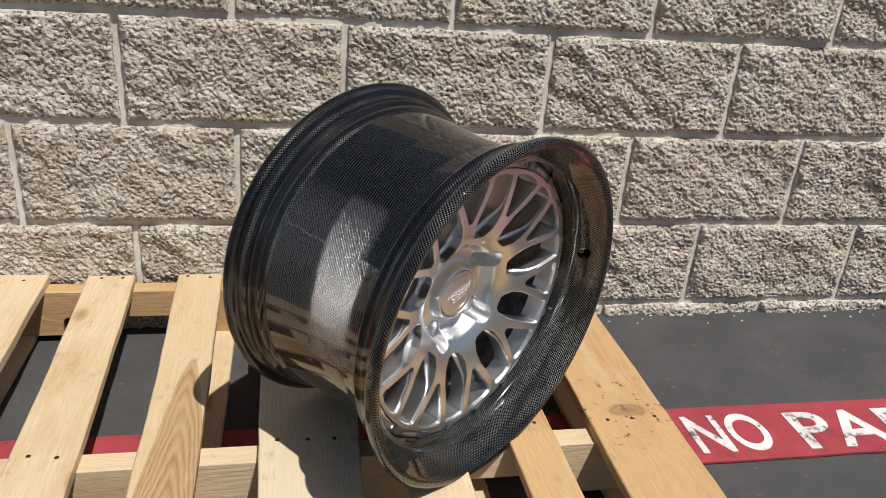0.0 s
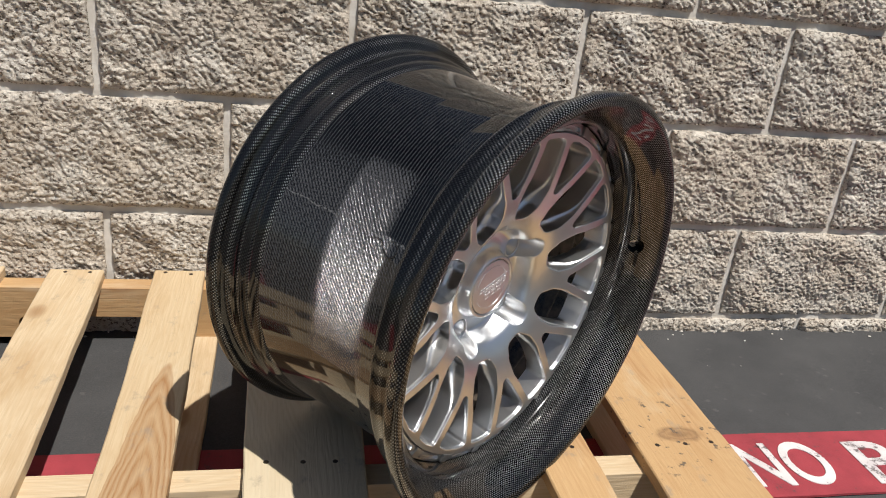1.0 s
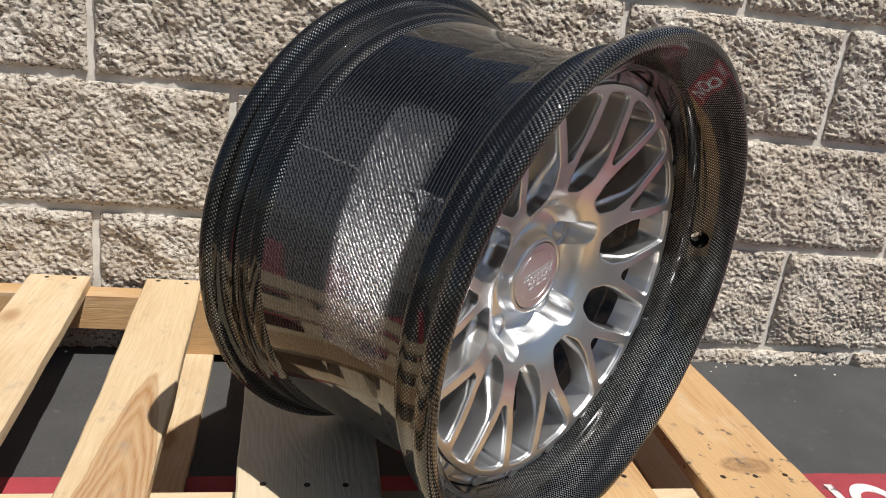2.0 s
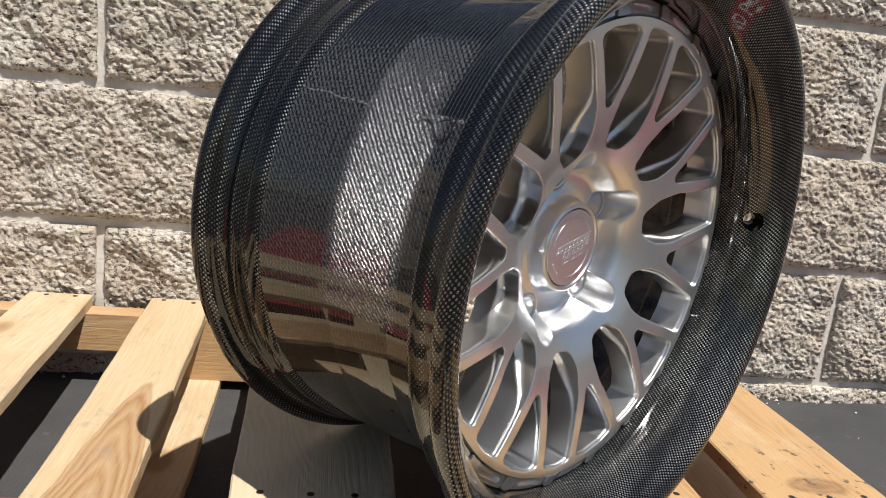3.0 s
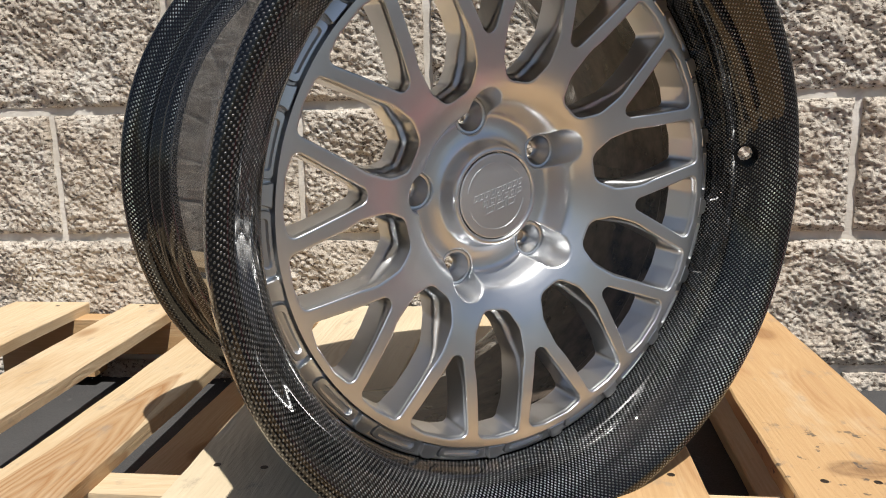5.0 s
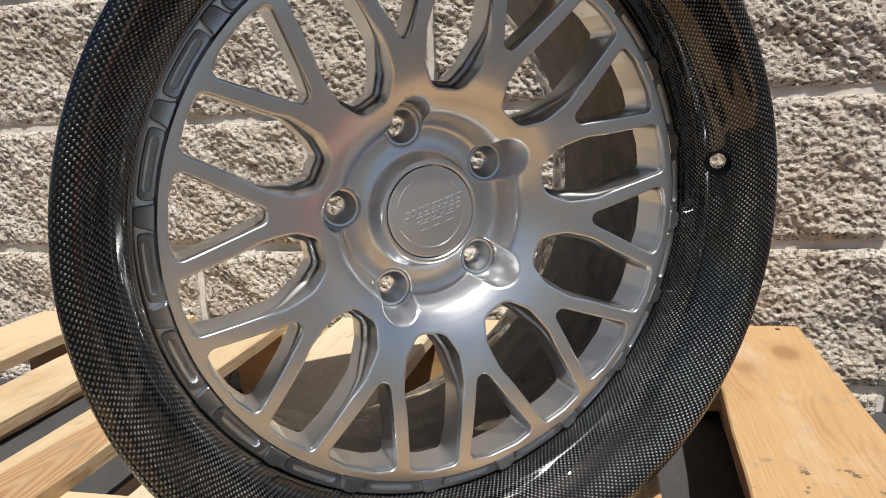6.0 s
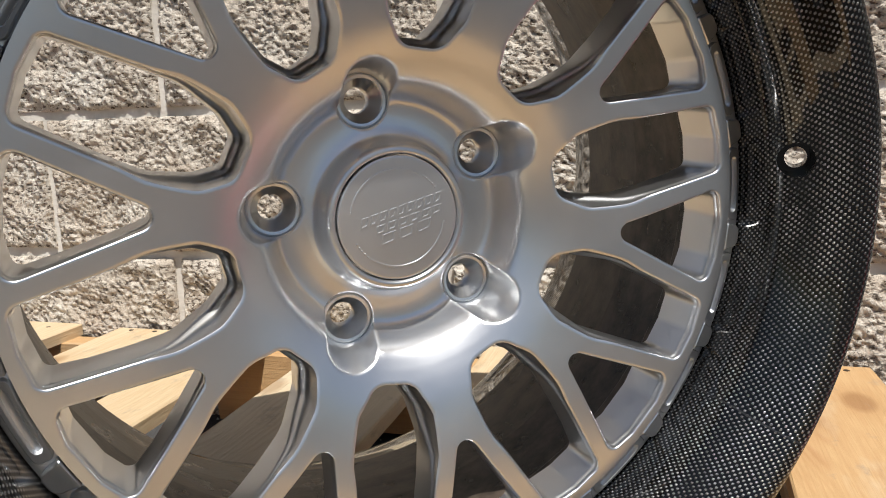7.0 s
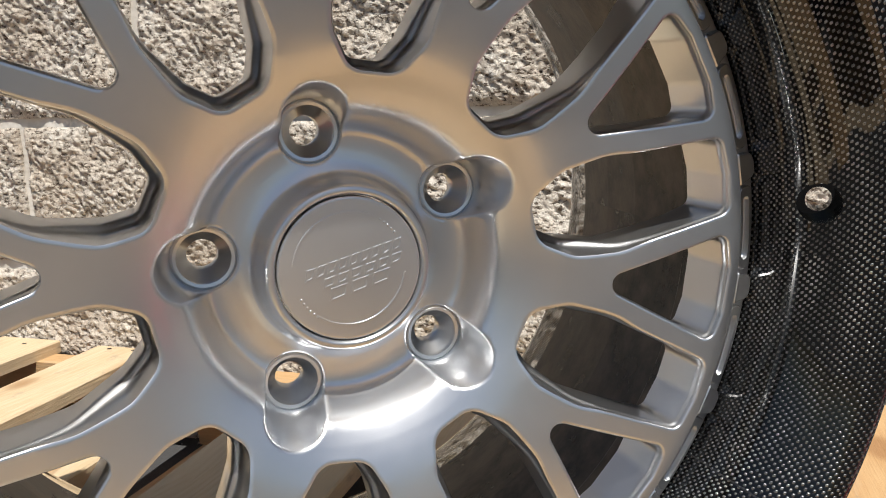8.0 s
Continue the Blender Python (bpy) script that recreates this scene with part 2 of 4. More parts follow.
def carbon_tow_material(seams):
    """Gloss barrel: stitched tows round the barrel; past the overlap the cloth is a rougher cross-stitch. The sun's
    sheen on it is painted in as pale patches.
    """
    m = Nodes("carbon_tow_gloss")
    uv = m.coords("UV")
    x, y, _ = m.split(uv)
    wob = m.noise(m.mapping(uv, scale=(6, 14, 1)), 1.0, 3)
    drift = m.math("ADD", y, m.math("ADD", m.math("MULTIPLY", x, 0.06), m.math("MULTIPLY", wob, 0.006)))
    line = m.math("FRACT", m.math("MULTIPLY", drift, 1 / 0.0040))
    thread = m.ramp(line, (0.0, 0.0), (0.04, 1.0), (0.09, 1.0), (0.14, 0.0))
    fibre = m.noise(m.mapping(uv, scale=(40, 2600, 1)), 1.0, 3, 0.7)
    lo, hi = seams
    inside = m.math("MULTIPLY", m.math("GREATER_THAN", m.math("ADD", x, m.math("MULTIPLY", wob, 0.006)), lo), m.math("LESS_THAN", x, hi))
    slant = m.math("ADD", x, y)
    cross = m.math("FRACT", m.math("MULTIPLY", slant, 1 / 0.0050))
    stitch = m.ramp(cross, (0.0, 0.15), (0.15, 1.0), (0.5, 1.0), (0.7, 0.15))
    ridge = m.math("PINGPONG", m.math("MULTIPLY", slant, 1 / 0.0006), 1.0)
    spark = m.noise(m.mapping(uv, scale=(520, 260, 1)), 1.0, 4, 0.75)
    # Keeps the painted sheen of the cross-stitch mostly to the front half.
    sheen_band = m.math("MULTIPLY", m.ramp(m.math("MULTIPLY", y, 10.0), (0.16, 0.12), (0.24, 1.0)), m.ramp(m.math("MULTIPLY", y, 10.0), (0.86, 1.0), (1.0, 0.18)))
    inside = m.math("MULTIPLY", inside, sheen_band)
    # More sheen painted in above the seam, fading away from it.
    over = m.math("MULTIPLY", m.ramp(x, (0.525, 0.0), (0.585, 0.85)), m.math("SUBTRACT", 1.0, m.math("GREATER_THAN", x, lo)))
    over = m.math("MULTIPLY", over, m.ramp(m.math("MULTIPLY", y, 10.0), (0.26, 0.0), (0.46, 1.0), (0.95, 1.0), (1.1, 0.2)))
    inside = m.math("MAXIMUM", inside, over)
    mesh = m.math("MULTIPLY", m.math("MULTIPLY", stitch, m.ramp(spark, (0.42, 0.08), (0.60, 1.0))), inside)
    col = m.mix(m.ramp(fibre, (0.35, 0.0), (0.7, 1.0)), (0.002, 0.002, 0.0024), (0.007, 0.007, 0.0075))
    col = m.mix(m.math("MULTIPLY", thread, 0.7), col, (0.11, 0.108, 0.104))
    col = m.mix(m.math("MULTIPLY", mesh, 0.9), col, (0.66, 0.66, 0.69))
    pucker = m.math("ADD", x, m.math("MULTIPLY", m.noise(m.mapping(uv, scale=(60, 60, 1)), 1.0, 3), 0.010))
    seam = m.ramp(m.math("MULTIPLY", m.math("ABSOLUTE", m.math("SUBTRACT", pucker, lo + 0.005)), 100.0), (0.04, 1.0), (0.12, 0.0))
    # Broken sparkles along the seam are painted as pale spots.
    col = m.mix(m.math("MULTIPLY", seam, m.ramp(spark, (0.44, 0.0), (0.58, 0.7))), col, (0.26, 0.255, 0.25))
    m.bsdf.inputs["Coat IOR"].default_value = 1.5
    h = m.math("ADD", m.math("MULTIPLY", thread, 0.5), m.math("ADD", m.math("MULTIPLY", mesh, 0.8), m.math("MULTIPLY", fibre, 0.3)))
    h = m.math("ADD", h, m.math("MULTIPLY", m.math("MULTIPLY", ridge, inside), 1.1))
    coat_h = m.math("ADD", m.math("MULTIPLY", mesh, 1.0), m.math("MULTIPLY", thread, 0.25))
    return m.set(color=col, metal=m.ramp(mesh, (0.1, 0.0), (0.3, 1.0)), rough=0.27, spec=0.05, normal=m.bump(h, 0.9, 0.0006), coat=1.0, coat_rough=0.012,
                 coat_normal=m.bump(coat_h, 0.2, 0.00008))


def satin_metal_material(name, low, high):
    m = Nodes(name)
    co = m.coords()
    n1, n2 = m.noise(co, 900, 3, 0.6), m.noise(co, 14, 4)
    x, y, z = m.split(co)
    ring = m.noise(m.join(m.math("SQRT", m.math("ADD", m.math("MULTIPLY", x, x), m.math("MULTIPLY", y, y))), 0.0, 0.0), 2200, 2, 0.6)
    col = m.mix(m.ramp(n2, (0.35, 0.0), (0.7, 1.0)), (0.71, 0.724, 0.742), (0.77, 0.784, 0.802))
    rough = m.ramp(n2, (0.3, low), (0.7, high))
    h = m.math("ADD", m.math("MULTIPLY", n1, 0.6), m.math("MULTIPLY", ring, 0.4))
    return m.set(color=col, metal=1.0, rough=rough, normal=m.bump(h, 0.12, 0.0002), coat=0.8, coat_rough=0.09)


def plain_metal_material(name, col, rough):
    m = Nodes(name)
    n1 = m.noise(m.coords(), 300, 3)
    return m.set(color=m.mix(n1, col, tuple(c * 0.8 for c in col)), metal=1.0, rough=rough, normal=m.bump(n1, 0.15, 0.0003))


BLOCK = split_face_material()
MORTAR = mortar_material()
ASPHALT = asphalt_material()
RED = paint_material("red_kerb_paint", (0.37, 0.052, 0.066), (0.27, 0.038, 0.050), 0.57)
WHITE = paint_material("white_stencil_paint", (0.74, 0.72, 0.71), (0.60, 0.55, 0.55), 0.545)
PINE = wood_material("raw_pine", (0.64, 0.51, 0.34), (0.48, 0.325, 0.175), (0.42, 0.23, 0.11))
AMBER_PINE = wood_material("amber_pine", (0.53, 0.345, 0.175), (0.42, 0.24, 0.105), (0.36, 0.18, 0.08))
SMOOTH_PINE = wood_material("smooth_pine", (0.65, 0.55, 0.39), (0.57, 0.46, 0.31), (0.48, 0.35, 0.22))
SCARRED_PINE = wood_material("scarred_pine", (0.53, 0.345, 0.175), (0.42, 0.24, 0.105), (0.36, 0.18, 0.08), None, (0.004, 0.038))
FLAME_PINE = wood_material("flame_pine", (0.60, 0.465, 0.295), (0.48, 0.325, 0.175), (0.30, 0.145, 0.055), (0.004, 0.235, 0.036))
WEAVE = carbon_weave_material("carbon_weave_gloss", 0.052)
REAR_WEAVE = carbon_weave_material("banded_carbon_weave_gloss", 0.12)
RESIN = gloss_resin_material()
LINING = carbon_lining_material()
TOW = carbon_tow_material((0.604, 0.765))
METAL = satin_metal_material("satin_clear_aluminium", 0.30, 0.37)
CAP_METAL = satin_metal_material("matt_cap_aluminium", 0.36, 0.42)
NAIL = plain_metal_material("dull_nail", (0.13, 0.10, 0.08), 0.55)


# ---- mesh tools ----
def mesh_of(name, verts, faces, material, smooth=None):
    me = bpy.data.meshes.new(name)
    me.from_pydata(verts, [], faces)
    me.validate()
    me.materials.append(material)
    if smooth is not None:
        me.shade_smooth()
        me.set_sharp_from_angle(angle=radians(smooth))
    return me


def part_mesh(name, me, parent, label="", at=None):
    ob = new(name, me)
    ob.parent = parent
    if at is not None:
        ob.matrix_basis = at
    if label:
        tagged(ob, label)
    return ob


def curve_through(points, steps):
    """Catmull-Rom through a row of 2D points."""
    pts = [Vector(p) for p in points]
    out = []
    for i in range(len(pts) - 1):
        p0, p1, p2, p3 = pts[max(i - 1, 0)], pts[i], pts[i + 1], pts[min(i + 2, len(pts) - 1)]
        for k in range(steps):
            t = k / steps
            out.append(0.5 * ((2 * p1) + (p2 - p0) * t + (2 * p0 - 5 * p1 + 4 * p2 - p3) * t * t + (3 * p1 - p0 - 3 * p2 + p3) * t ** 3))
    out.append(pts[-1])
    return out


def lathe(name, profile, material, segments=200, closed=True, smooth=40):
    """Turn a profile of (radius, z) round the z axis, with texture coordinates in metres."""
    n = len(profile)
    verts, faces, uvs = [], [], []
    for i in range(segments):
        a = 2 * math.pi * i / segments
        verts += [(r * math.cos(a), r * math.sin(a), z) for r, z in profile]
    length = [0.0]
    for (r0, z0), (r1, z1) in zip(profile, profile[1:] + profile[:1]):
        length.append(length[-1] + math.hypot(r1 - r0, z1 - z0))
    rings = n if closed else n - 1
    for i in range(segments):
        j = (i + 1) % segments
        u0, u1 = 0.23 * 2 * math.pi * i / segments, 0.23 * 2 * math.pi * (i + 1) / segments
        for k in range(rings):
            l = (k + 1) % n
            faces.append((i * n + k, i * n + l, j * n + l, j * n + k))
            uvs += [(u0, length[k]), (u0, length[k + 1]), (u1, length[k + 1]), (u1, length[k])]
    me = bpy.data.meshes.new(name)
    me.from_pydata(verts, [], faces)
    layer = me.uv_layers.new(name="UVMap")
    layer.data.foreach_set("uv", np.array(uvs, dtype=np.float32).ravel())
    me.materials.append(material)
    me.shade_smooth()
    me.set_sharp_from_angle(angle=radians(smooth))
    return me


def rounded_loop(corners, steps=6):
    """A closed 2D loop from corners (x, y, radius)."""
    out, n = [], len(corners)
    for i in range(n):
        p = Vector(corners[i][:2])
        a, b = Vector(corners[i - 1][:2]), Vector(corners[(i + 1) % n][:2])
        r = corners[i][2]
        if r <= 0:
            out.append(p)
            continue
        d0, d1 = (a - p).normalized(), (b - p).normalized()
        half = math.acos(max(-1, min(1, d0.dot(d1)))) / 2
        cut = min(r / math.tan(half), (a - p).length * 0.48, (b - p).length * 0.48)
        r = cut * math.tan(half)
        centre = p + (d0 + d1).normalized() * (r / math.sin(half))
        s, e = p + d0 * cut - centre, p + d1 * cut - centre
        sweep = s.angle_signed(e)
        for k in range(steps + 1):
            out.append(centre + Matrix.Rotation(-sweep * k / steps, 2) @ s)
    return out


def grown(loop, d):
    """The loop (counter-clockwise) with each point moved outwards by d."""
    out, n = [], len(loop)
    for i in range(n):
        t = (loop[(i + 1) % n] - loop[i - 1]).normalized()
        out.append(loop[i] + Vector((t.y, -t.x)) * d)
    return out


def resampled(loop, step):
    """The loop with points added on its long sides."""
    out = []
    for a, b in zip(loop, loop[1:] + loop[:1]):
        n = max(1, int((b - a).length / step))
        out += [a + (b - a) * k / n for k in range(n)]
    return [p for p, q in zip(out, out[1:] + out[:1]) if (p - q).length > 1e-5]


def turned(loop, a):
    rot = Matrix.Rotation(a, 2)
    return [rot @ p for p in loop]


def ccw(loop):
    area = sum(a.x * b.y - a.y * b.x for a, b in zip(loop, loop[1:] + loop[:1]))
    return loop if area > 0 else loop[::-1]


def circle(r, n, cx=0.0, cy=0.0):
    return [Vector((cx + r * math.cos(2 * math.pi * i / n), cy + r * math.sin(2 * math.pi * i / n))) for i in range(n)]


def filled(outer, holes, inner_points):
    """Triangles of the plane between an outer loop and holes."""
    verts, edges = [], []
    for loop in [outer] + holes:
        s = len(verts)
        verts += loop
        edges += [(s + i, s + (i + 1) % len(loop)) for i in range(len(loop))]
    verts = verts + inner_points
    vs, _, fs, _, _, _ = geometry.delaunay_2d_cdt(verts, edges, [], 0, 1e-7)
    polys = [np.array([(p.x, p.y) for p in loop]) for loop in [outer] + holes]

    def inside(poly, c):
        x, y = poly[:, 0], poly[:, 1]
        x2, y2 = np.roll(x, -1), np.roll(y, -1)
        hit = ((y > c[1]) != (y2 > c[1])) & (c[0] < (x2 - x) * (c[1] - y) / (y2 - y + 1e-15) + x)
        return hit.sum() % 2 == 1

    keep = []
    for f in fs:
        c = [sum(vs[i][k] for i in f) / len(f) for k in (0, 1)]
        if inside(polys[0], c) and not any(inside(p, c) for p in polys[1:] if abs(c[0] - p[:, 0].mean()) < 0.12):
            keep.append(f)
    return vs, keep


def box_mesh(name, size, material, bevel=0.0015, rough=0.0, seed=0, cuts=1):
    """A box centred in x and y that stands on z = 0, with softened, slightly uneven edges."""
    bm = bmesh.new()
    bmesh.ops.create_cube(bm, size=1.0)
    for v in bm.verts:
        v.co = Vector((v.co.x * size[0], v.co.y * size[1], (v.co.z + 0.5) * size[2]))
    if bevel:
        bmesh.ops.bevel(bm, geom=list(bm.edges), offset=bevel, segments=2, affect="EDGES", profile=0.6)
    if cuts > 1:
        for i in range(1, cuts):
            y = -size[1] / 2 + size[1] * i / cuts
            bmesh.ops.bisect_plane(bm, geom=list(bm.verts) + list(bm.edges) + list(bm.faces), plane_co=(0, y, 0), plane_no=(0, 1, 0))
    if rough:
        for v in bm.verts:
            n = noise.noise_vector(Vector((v.co.x * 6 + seed * 3.7, v.co.y * 5, v.co.z * 6)))
            v.co += Vector((n.x * rough, 0, n.z * rough * 0.4))
    me = bpy.data.meshes.new(name)
    bm.to_mesh(me)
    bm.free()
    me.materials.append(material)
    me.shade_smooth()
    me.set_sharp_from_angle(angle=radians(30))
    return me


# ---- ground ----
def ground_sheet():
    xs = sorted(set([-80, -20, -6, 6, 20, 80] + [round(-3 + 0.1 * i, 3) for i in range(61)]))
    ys = sorted(set([-80, -20, -6, 30] + [round(-3 + 0.1 * i, 3) for i in range(31)] + [0.2]))
    verts = []
    for y in ys:
        for x in xs:
            lumps = noise.noise(Vector((x * 2.1, y * 2.1, 0.3))) * 0.002 if abs(x) < 3 and -3 < y < 0 else 0
            verts.append((x, y, lumps - 0.002))
    w = len(xs)
    faces = [(j * w + i, j * w + i + 1, (j + 1) * w + i + 1, (j + 1) * w + i) for j in range(len(ys) - 1) for i in range(w - 1)]
    ob = new("ground", mesh_of("ground", verts, faces, ASPHALT, 60))
    return tagged(ob, "dark grey asphalt with fine pale specks", "ground", kind="structure")


ground = ground_sheet()


def paint_strip():
    xs = [-3 + 0.05 * i for i in range(121)]
    verts, faces = [], []
    for x in xs:
        e0, e1 = noise.noise(Vector((x * 9, 1, 0))) * 0.003, noise.noise(Vector((x * 9, 5, 0))) * 0.003
        verts += [(x, -0.376 + e0, 0.0), (x, -0.376 + e0, 0.004), (x, -0.529 + e1, 0.004), (x, -0.529 + e1, 0.0)]
    for i in range(len(xs) - 1):
        for k in range(3):
            faces.append((4 * i + k, 4 * i + k + 1, 4 * i + k + 5, 4 * i + k + 4))
    ob = new("painted_stripe", mesh_of("painted_stripe", verts, faces, RED))
    return tagged(ob, "worn red painted no-parking stripe on the asphalt", "road marking", kind="structure")


stripe = paint_strip()


def lettering(text, x0, x1, y0, y1):
    cu = bpy.data.curves.new("lettering", "FONT")
    cu.body = text
    cu.extrude = 0.0006
    cu.offset = 0.016
    probe = new("probe", cu)
    bpy.context.view_layer.update()
    me = bpy.data.meshes.new_from_object(probe.evaluated_get(bpy.context.evaluated_depsgraph_get()))
    bpy.data.objects.remove(probe)
    co = np.array([v.co[:] for v in me.vertices])
    lo, hi = co.min(0), co.max(0)
    for v in me.vertices:
        fx, fy = (v.co.x - lo[0]) / (hi[0] - lo[0]), (v.co.y - lo[1]) / (hi[1] - lo[1])
        v.co = (x0 + (x1 - x0) * fx, y0 + (y1 - y0) * fy, 0.0047 + v.co.z)
    me.name = "lettering"
    me.materials.clear()
    me.materials.append(WHITE)
    return part_mesh("lettering", me, stripe, "white stencilled letters reading " + text)


lettering("NO", 0.210, 0.364, -0.508, -0.402)
lettering("PAR", 0.422, 0.712, -0.512, -0.406)

# ---- block wall ----
BW, BH, JOINT = 0.4064, 0.2032, 0.0130
WALL_ROWS = 6
WALL_TOP = 0.640 + (WALL_ROWS - 4) * BH
wall = tagged(new("wall_north", mesh_of("mortar_bed", [(-5, 0, -0.05), (5, 0, -0.05), (5, 0, WALL_TOP), (-5, 0, WALL_TOP), (-5, 0.19, -0.05), (5, 0.19, -0.05), (5, 0.19, WALL_TOP), (-5, 0.19, WALL_TOP)],
              [(0, 1, 2, 3), (5, 4, 7, 6), (4, 0, 3, 7), (1, 5, 6, 2), (3, 2, 6, 7), (4, 5, 1, 0)], MORTAR)),
              "split-face concrete block wall with pale mortar joints", "wall", kind="structure")


def split_block(seed, nx=216, nz=108):
    """A block whose face is broken stone: craggy, flaked and pitted, proud of its joints, with chipped edges."""
    w, h = BW - JOINT, BH - JOINT
    verts, faces = [], []
    for j in range(nz + 1):
        for i in range(nx + 1):
            x, z = (i / nx - 0.5) * w, (j / nz - 0.5) * h
            p = Vector((x * 9.5 + z * 4.0 + seed * 13.1, z * 9.5, seed * 5.3))
            big = noise.fractal(p * 0.9, 1.0, 2.0, 3) * 0.0085
            crag = noise.noise(p * 3.6) * 0.0020 + abs(noise.noise(p * 9.5)) * 0.0030
            flake = math.tanh(2.6 * noise.noise(p * 16.0)) * 0.0017
            grain = noise.noise(p * 29.0) * 0.0013
            y = 0.0095 + big + crag + flake + grain
            edge = min((w / 2 - abs(x)) / 0.009, (h / 2 - abs(z)) / 0.011)
            soft = min(1.0, max(0.0, edge + 0.09 + 0.25 * noise.noise(p * 7)))
            y = max(0.0020, y * (0.36 + 0.64 * soft ** 0.7))
            wob = noise.noise_vector(p * 5.0) * 0.0016
            verts.append((x + wob.x, -y, z + wob.z))
    row = nx + 1
    for j in range(nz):
        for i in range(nx):
            faces.append((j * row + i, j * row + i + 1, (j + 1) * row + i + 1, (j + 1) * row + i))
    rim = [i for i in range(row)] + [j * row + nx for j in range(1, nz + 1)] + [nz * row + i for i in range(nx - 1, -1, -1)] + [j * row for j in range(nz - 1, 0, -1)]
    s = len(verts)
    verts += [(verts[k][0], 0.004, verts[k][2]) for k in rim]
    for k in range(len(rim)):
        faces.append((rim[k], s + k, s + (k + 1) % len(rim), rim[(k + 1) % len(rim)]))
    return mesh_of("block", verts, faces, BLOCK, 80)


# ---- pallet ----
DECK, THICK = 0.127, 0.017
pallet = tagged(new("pallet"), "weathered raw pine pallet lying on the asphalt", "pallet")


def shaped_board(name, left, right, y0, y1, z0, thick, material, label="", seed=0):
    """A sawn board from y0 to y1; left and right are the edges' x at even steps along it."""
    n = 40
    bm = bmesh.new()
    rows = []

    def at(row, f):
        k = f * (len(row) - 1)
        i = min(int(k), len(row) - 2)
        return row[i] + (row[i + 1] - row[i]) * (k - i)

    cx = (left[0] + right[0]) / 2
    cy = (y0 + y1) / 2
    for i in range(n + 1):
        f = i / n
        y = y0 + (y1 - y0) * f
        wl = noise.noise(Vector((seed * 7.3, y * 9, 0))) * 0.0018 + noise.noise(Vector((seed * 7.3, y * 40, 3))) * 0.0008
        wr = noise.noise(Vector((seed * 7.3, y * 9, 9))) * 0.0018 + noise.noise(Vector((seed * 7.3, y * 40, 5))) * 0.0008
        xl, xr = at(left, f) + wl, at(right, f) + wr
        bow = noise.noise(Vector((seed * 3.1, y * 2, 2))) * 0.0008
        b = 0.0018
        ring = [(xl, z0), (xr, z0), (xr, z0 + thick - b), (xr - b, z0 + thick), (xl + b, z0 + thick), (xl, z0 + thick - b)]
        rows.append([bm.verts.new((x - cx, y - cy, z - z0 + (bow if z > z0 else 0))) for x, z in ring])
    for a, b2 in zip(rows, rows[1:]):
        for k in range(6):
            bm.faces.new((a[k], a[(k + 1) % 6], b2[(k + 1) % 6], b2[k]))
    bm.faces.new(rows[0][::-1])
    bm.faces.new(rows[-1])
    bmesh.ops.recalc_face_normals(bm, faces=bm.faces)
    me = bpy.data.meshes.new(name)
    bm.to_mesh(me)
    bm.free()
    me.materials.append(material)
    me.shade_smooth()
    me.set_sharp_from_angle(angle=radians(25))
    return part_mesh(name, me, pallet, label, pose(cx, cy, z0))


NEAR, FAR = -1.11, -0.024
deck_boards = [
    ([-1.112, -1.112], [-0.968, -0.967, -0.980], FAR + 0.008, PINE, "wide pale pine deck board"),
    ([-0.880, -0.885, -0.893, -0.907], [-0.788, -0.794, -0.803, -0.818], FAR, PINE, "pale pine deck board with a wavy edge"),
    ([-0.717, -0.719, -0.723, -0.735], [-0.629, -0.633, -0.640, -0.648], FAR + 0.002, FLAME_PINE, "pine deck board with brown heartwood grain"),
    ([-0.535, -0.549, -0.559, -0.565], [-0.417, -0.414, -0.403, -0.403], FAR, SMOOTH_PINE, "wide smooth pale deck board under the wheel"),
    ([-0.352, -0.352], [-0.254, -0.266], FAR, PINE, ""),
    ([-0.176, -0.190], [-0.100, -0.118], FAR, AMBER_PINE, "narrow amber pine deck board"),
    ([-0.044, -0.043, -0.039, -0.034], [0.098, 0.098, 0.096, 0.089], FAR - 0.006, SCARRED_PINE, "wide amber pine deck board with a dark knot and scuffs"),
]
for i, (l, r, far, mat, label) in enumerate(deck_boards):
    shaped_board("deck_board", l, r, NEAR, far, DECK - THICK, THICK, mat, label, i + 1)
for i, (l, r) in enumerate((((-1.112, -1.112), (-1.01, -1.01)), ((-0.720, -0.722), (-0.622, -0.624)), ((-0.30, -0.30), (-0.20, -0.20)), ((-0.01, -0.01), (0.092, 0.092)))):
    shaped_board("bottom_board", l, r, NEAR, FAR, 0.0, 0.015, PINE, "", i + 20)


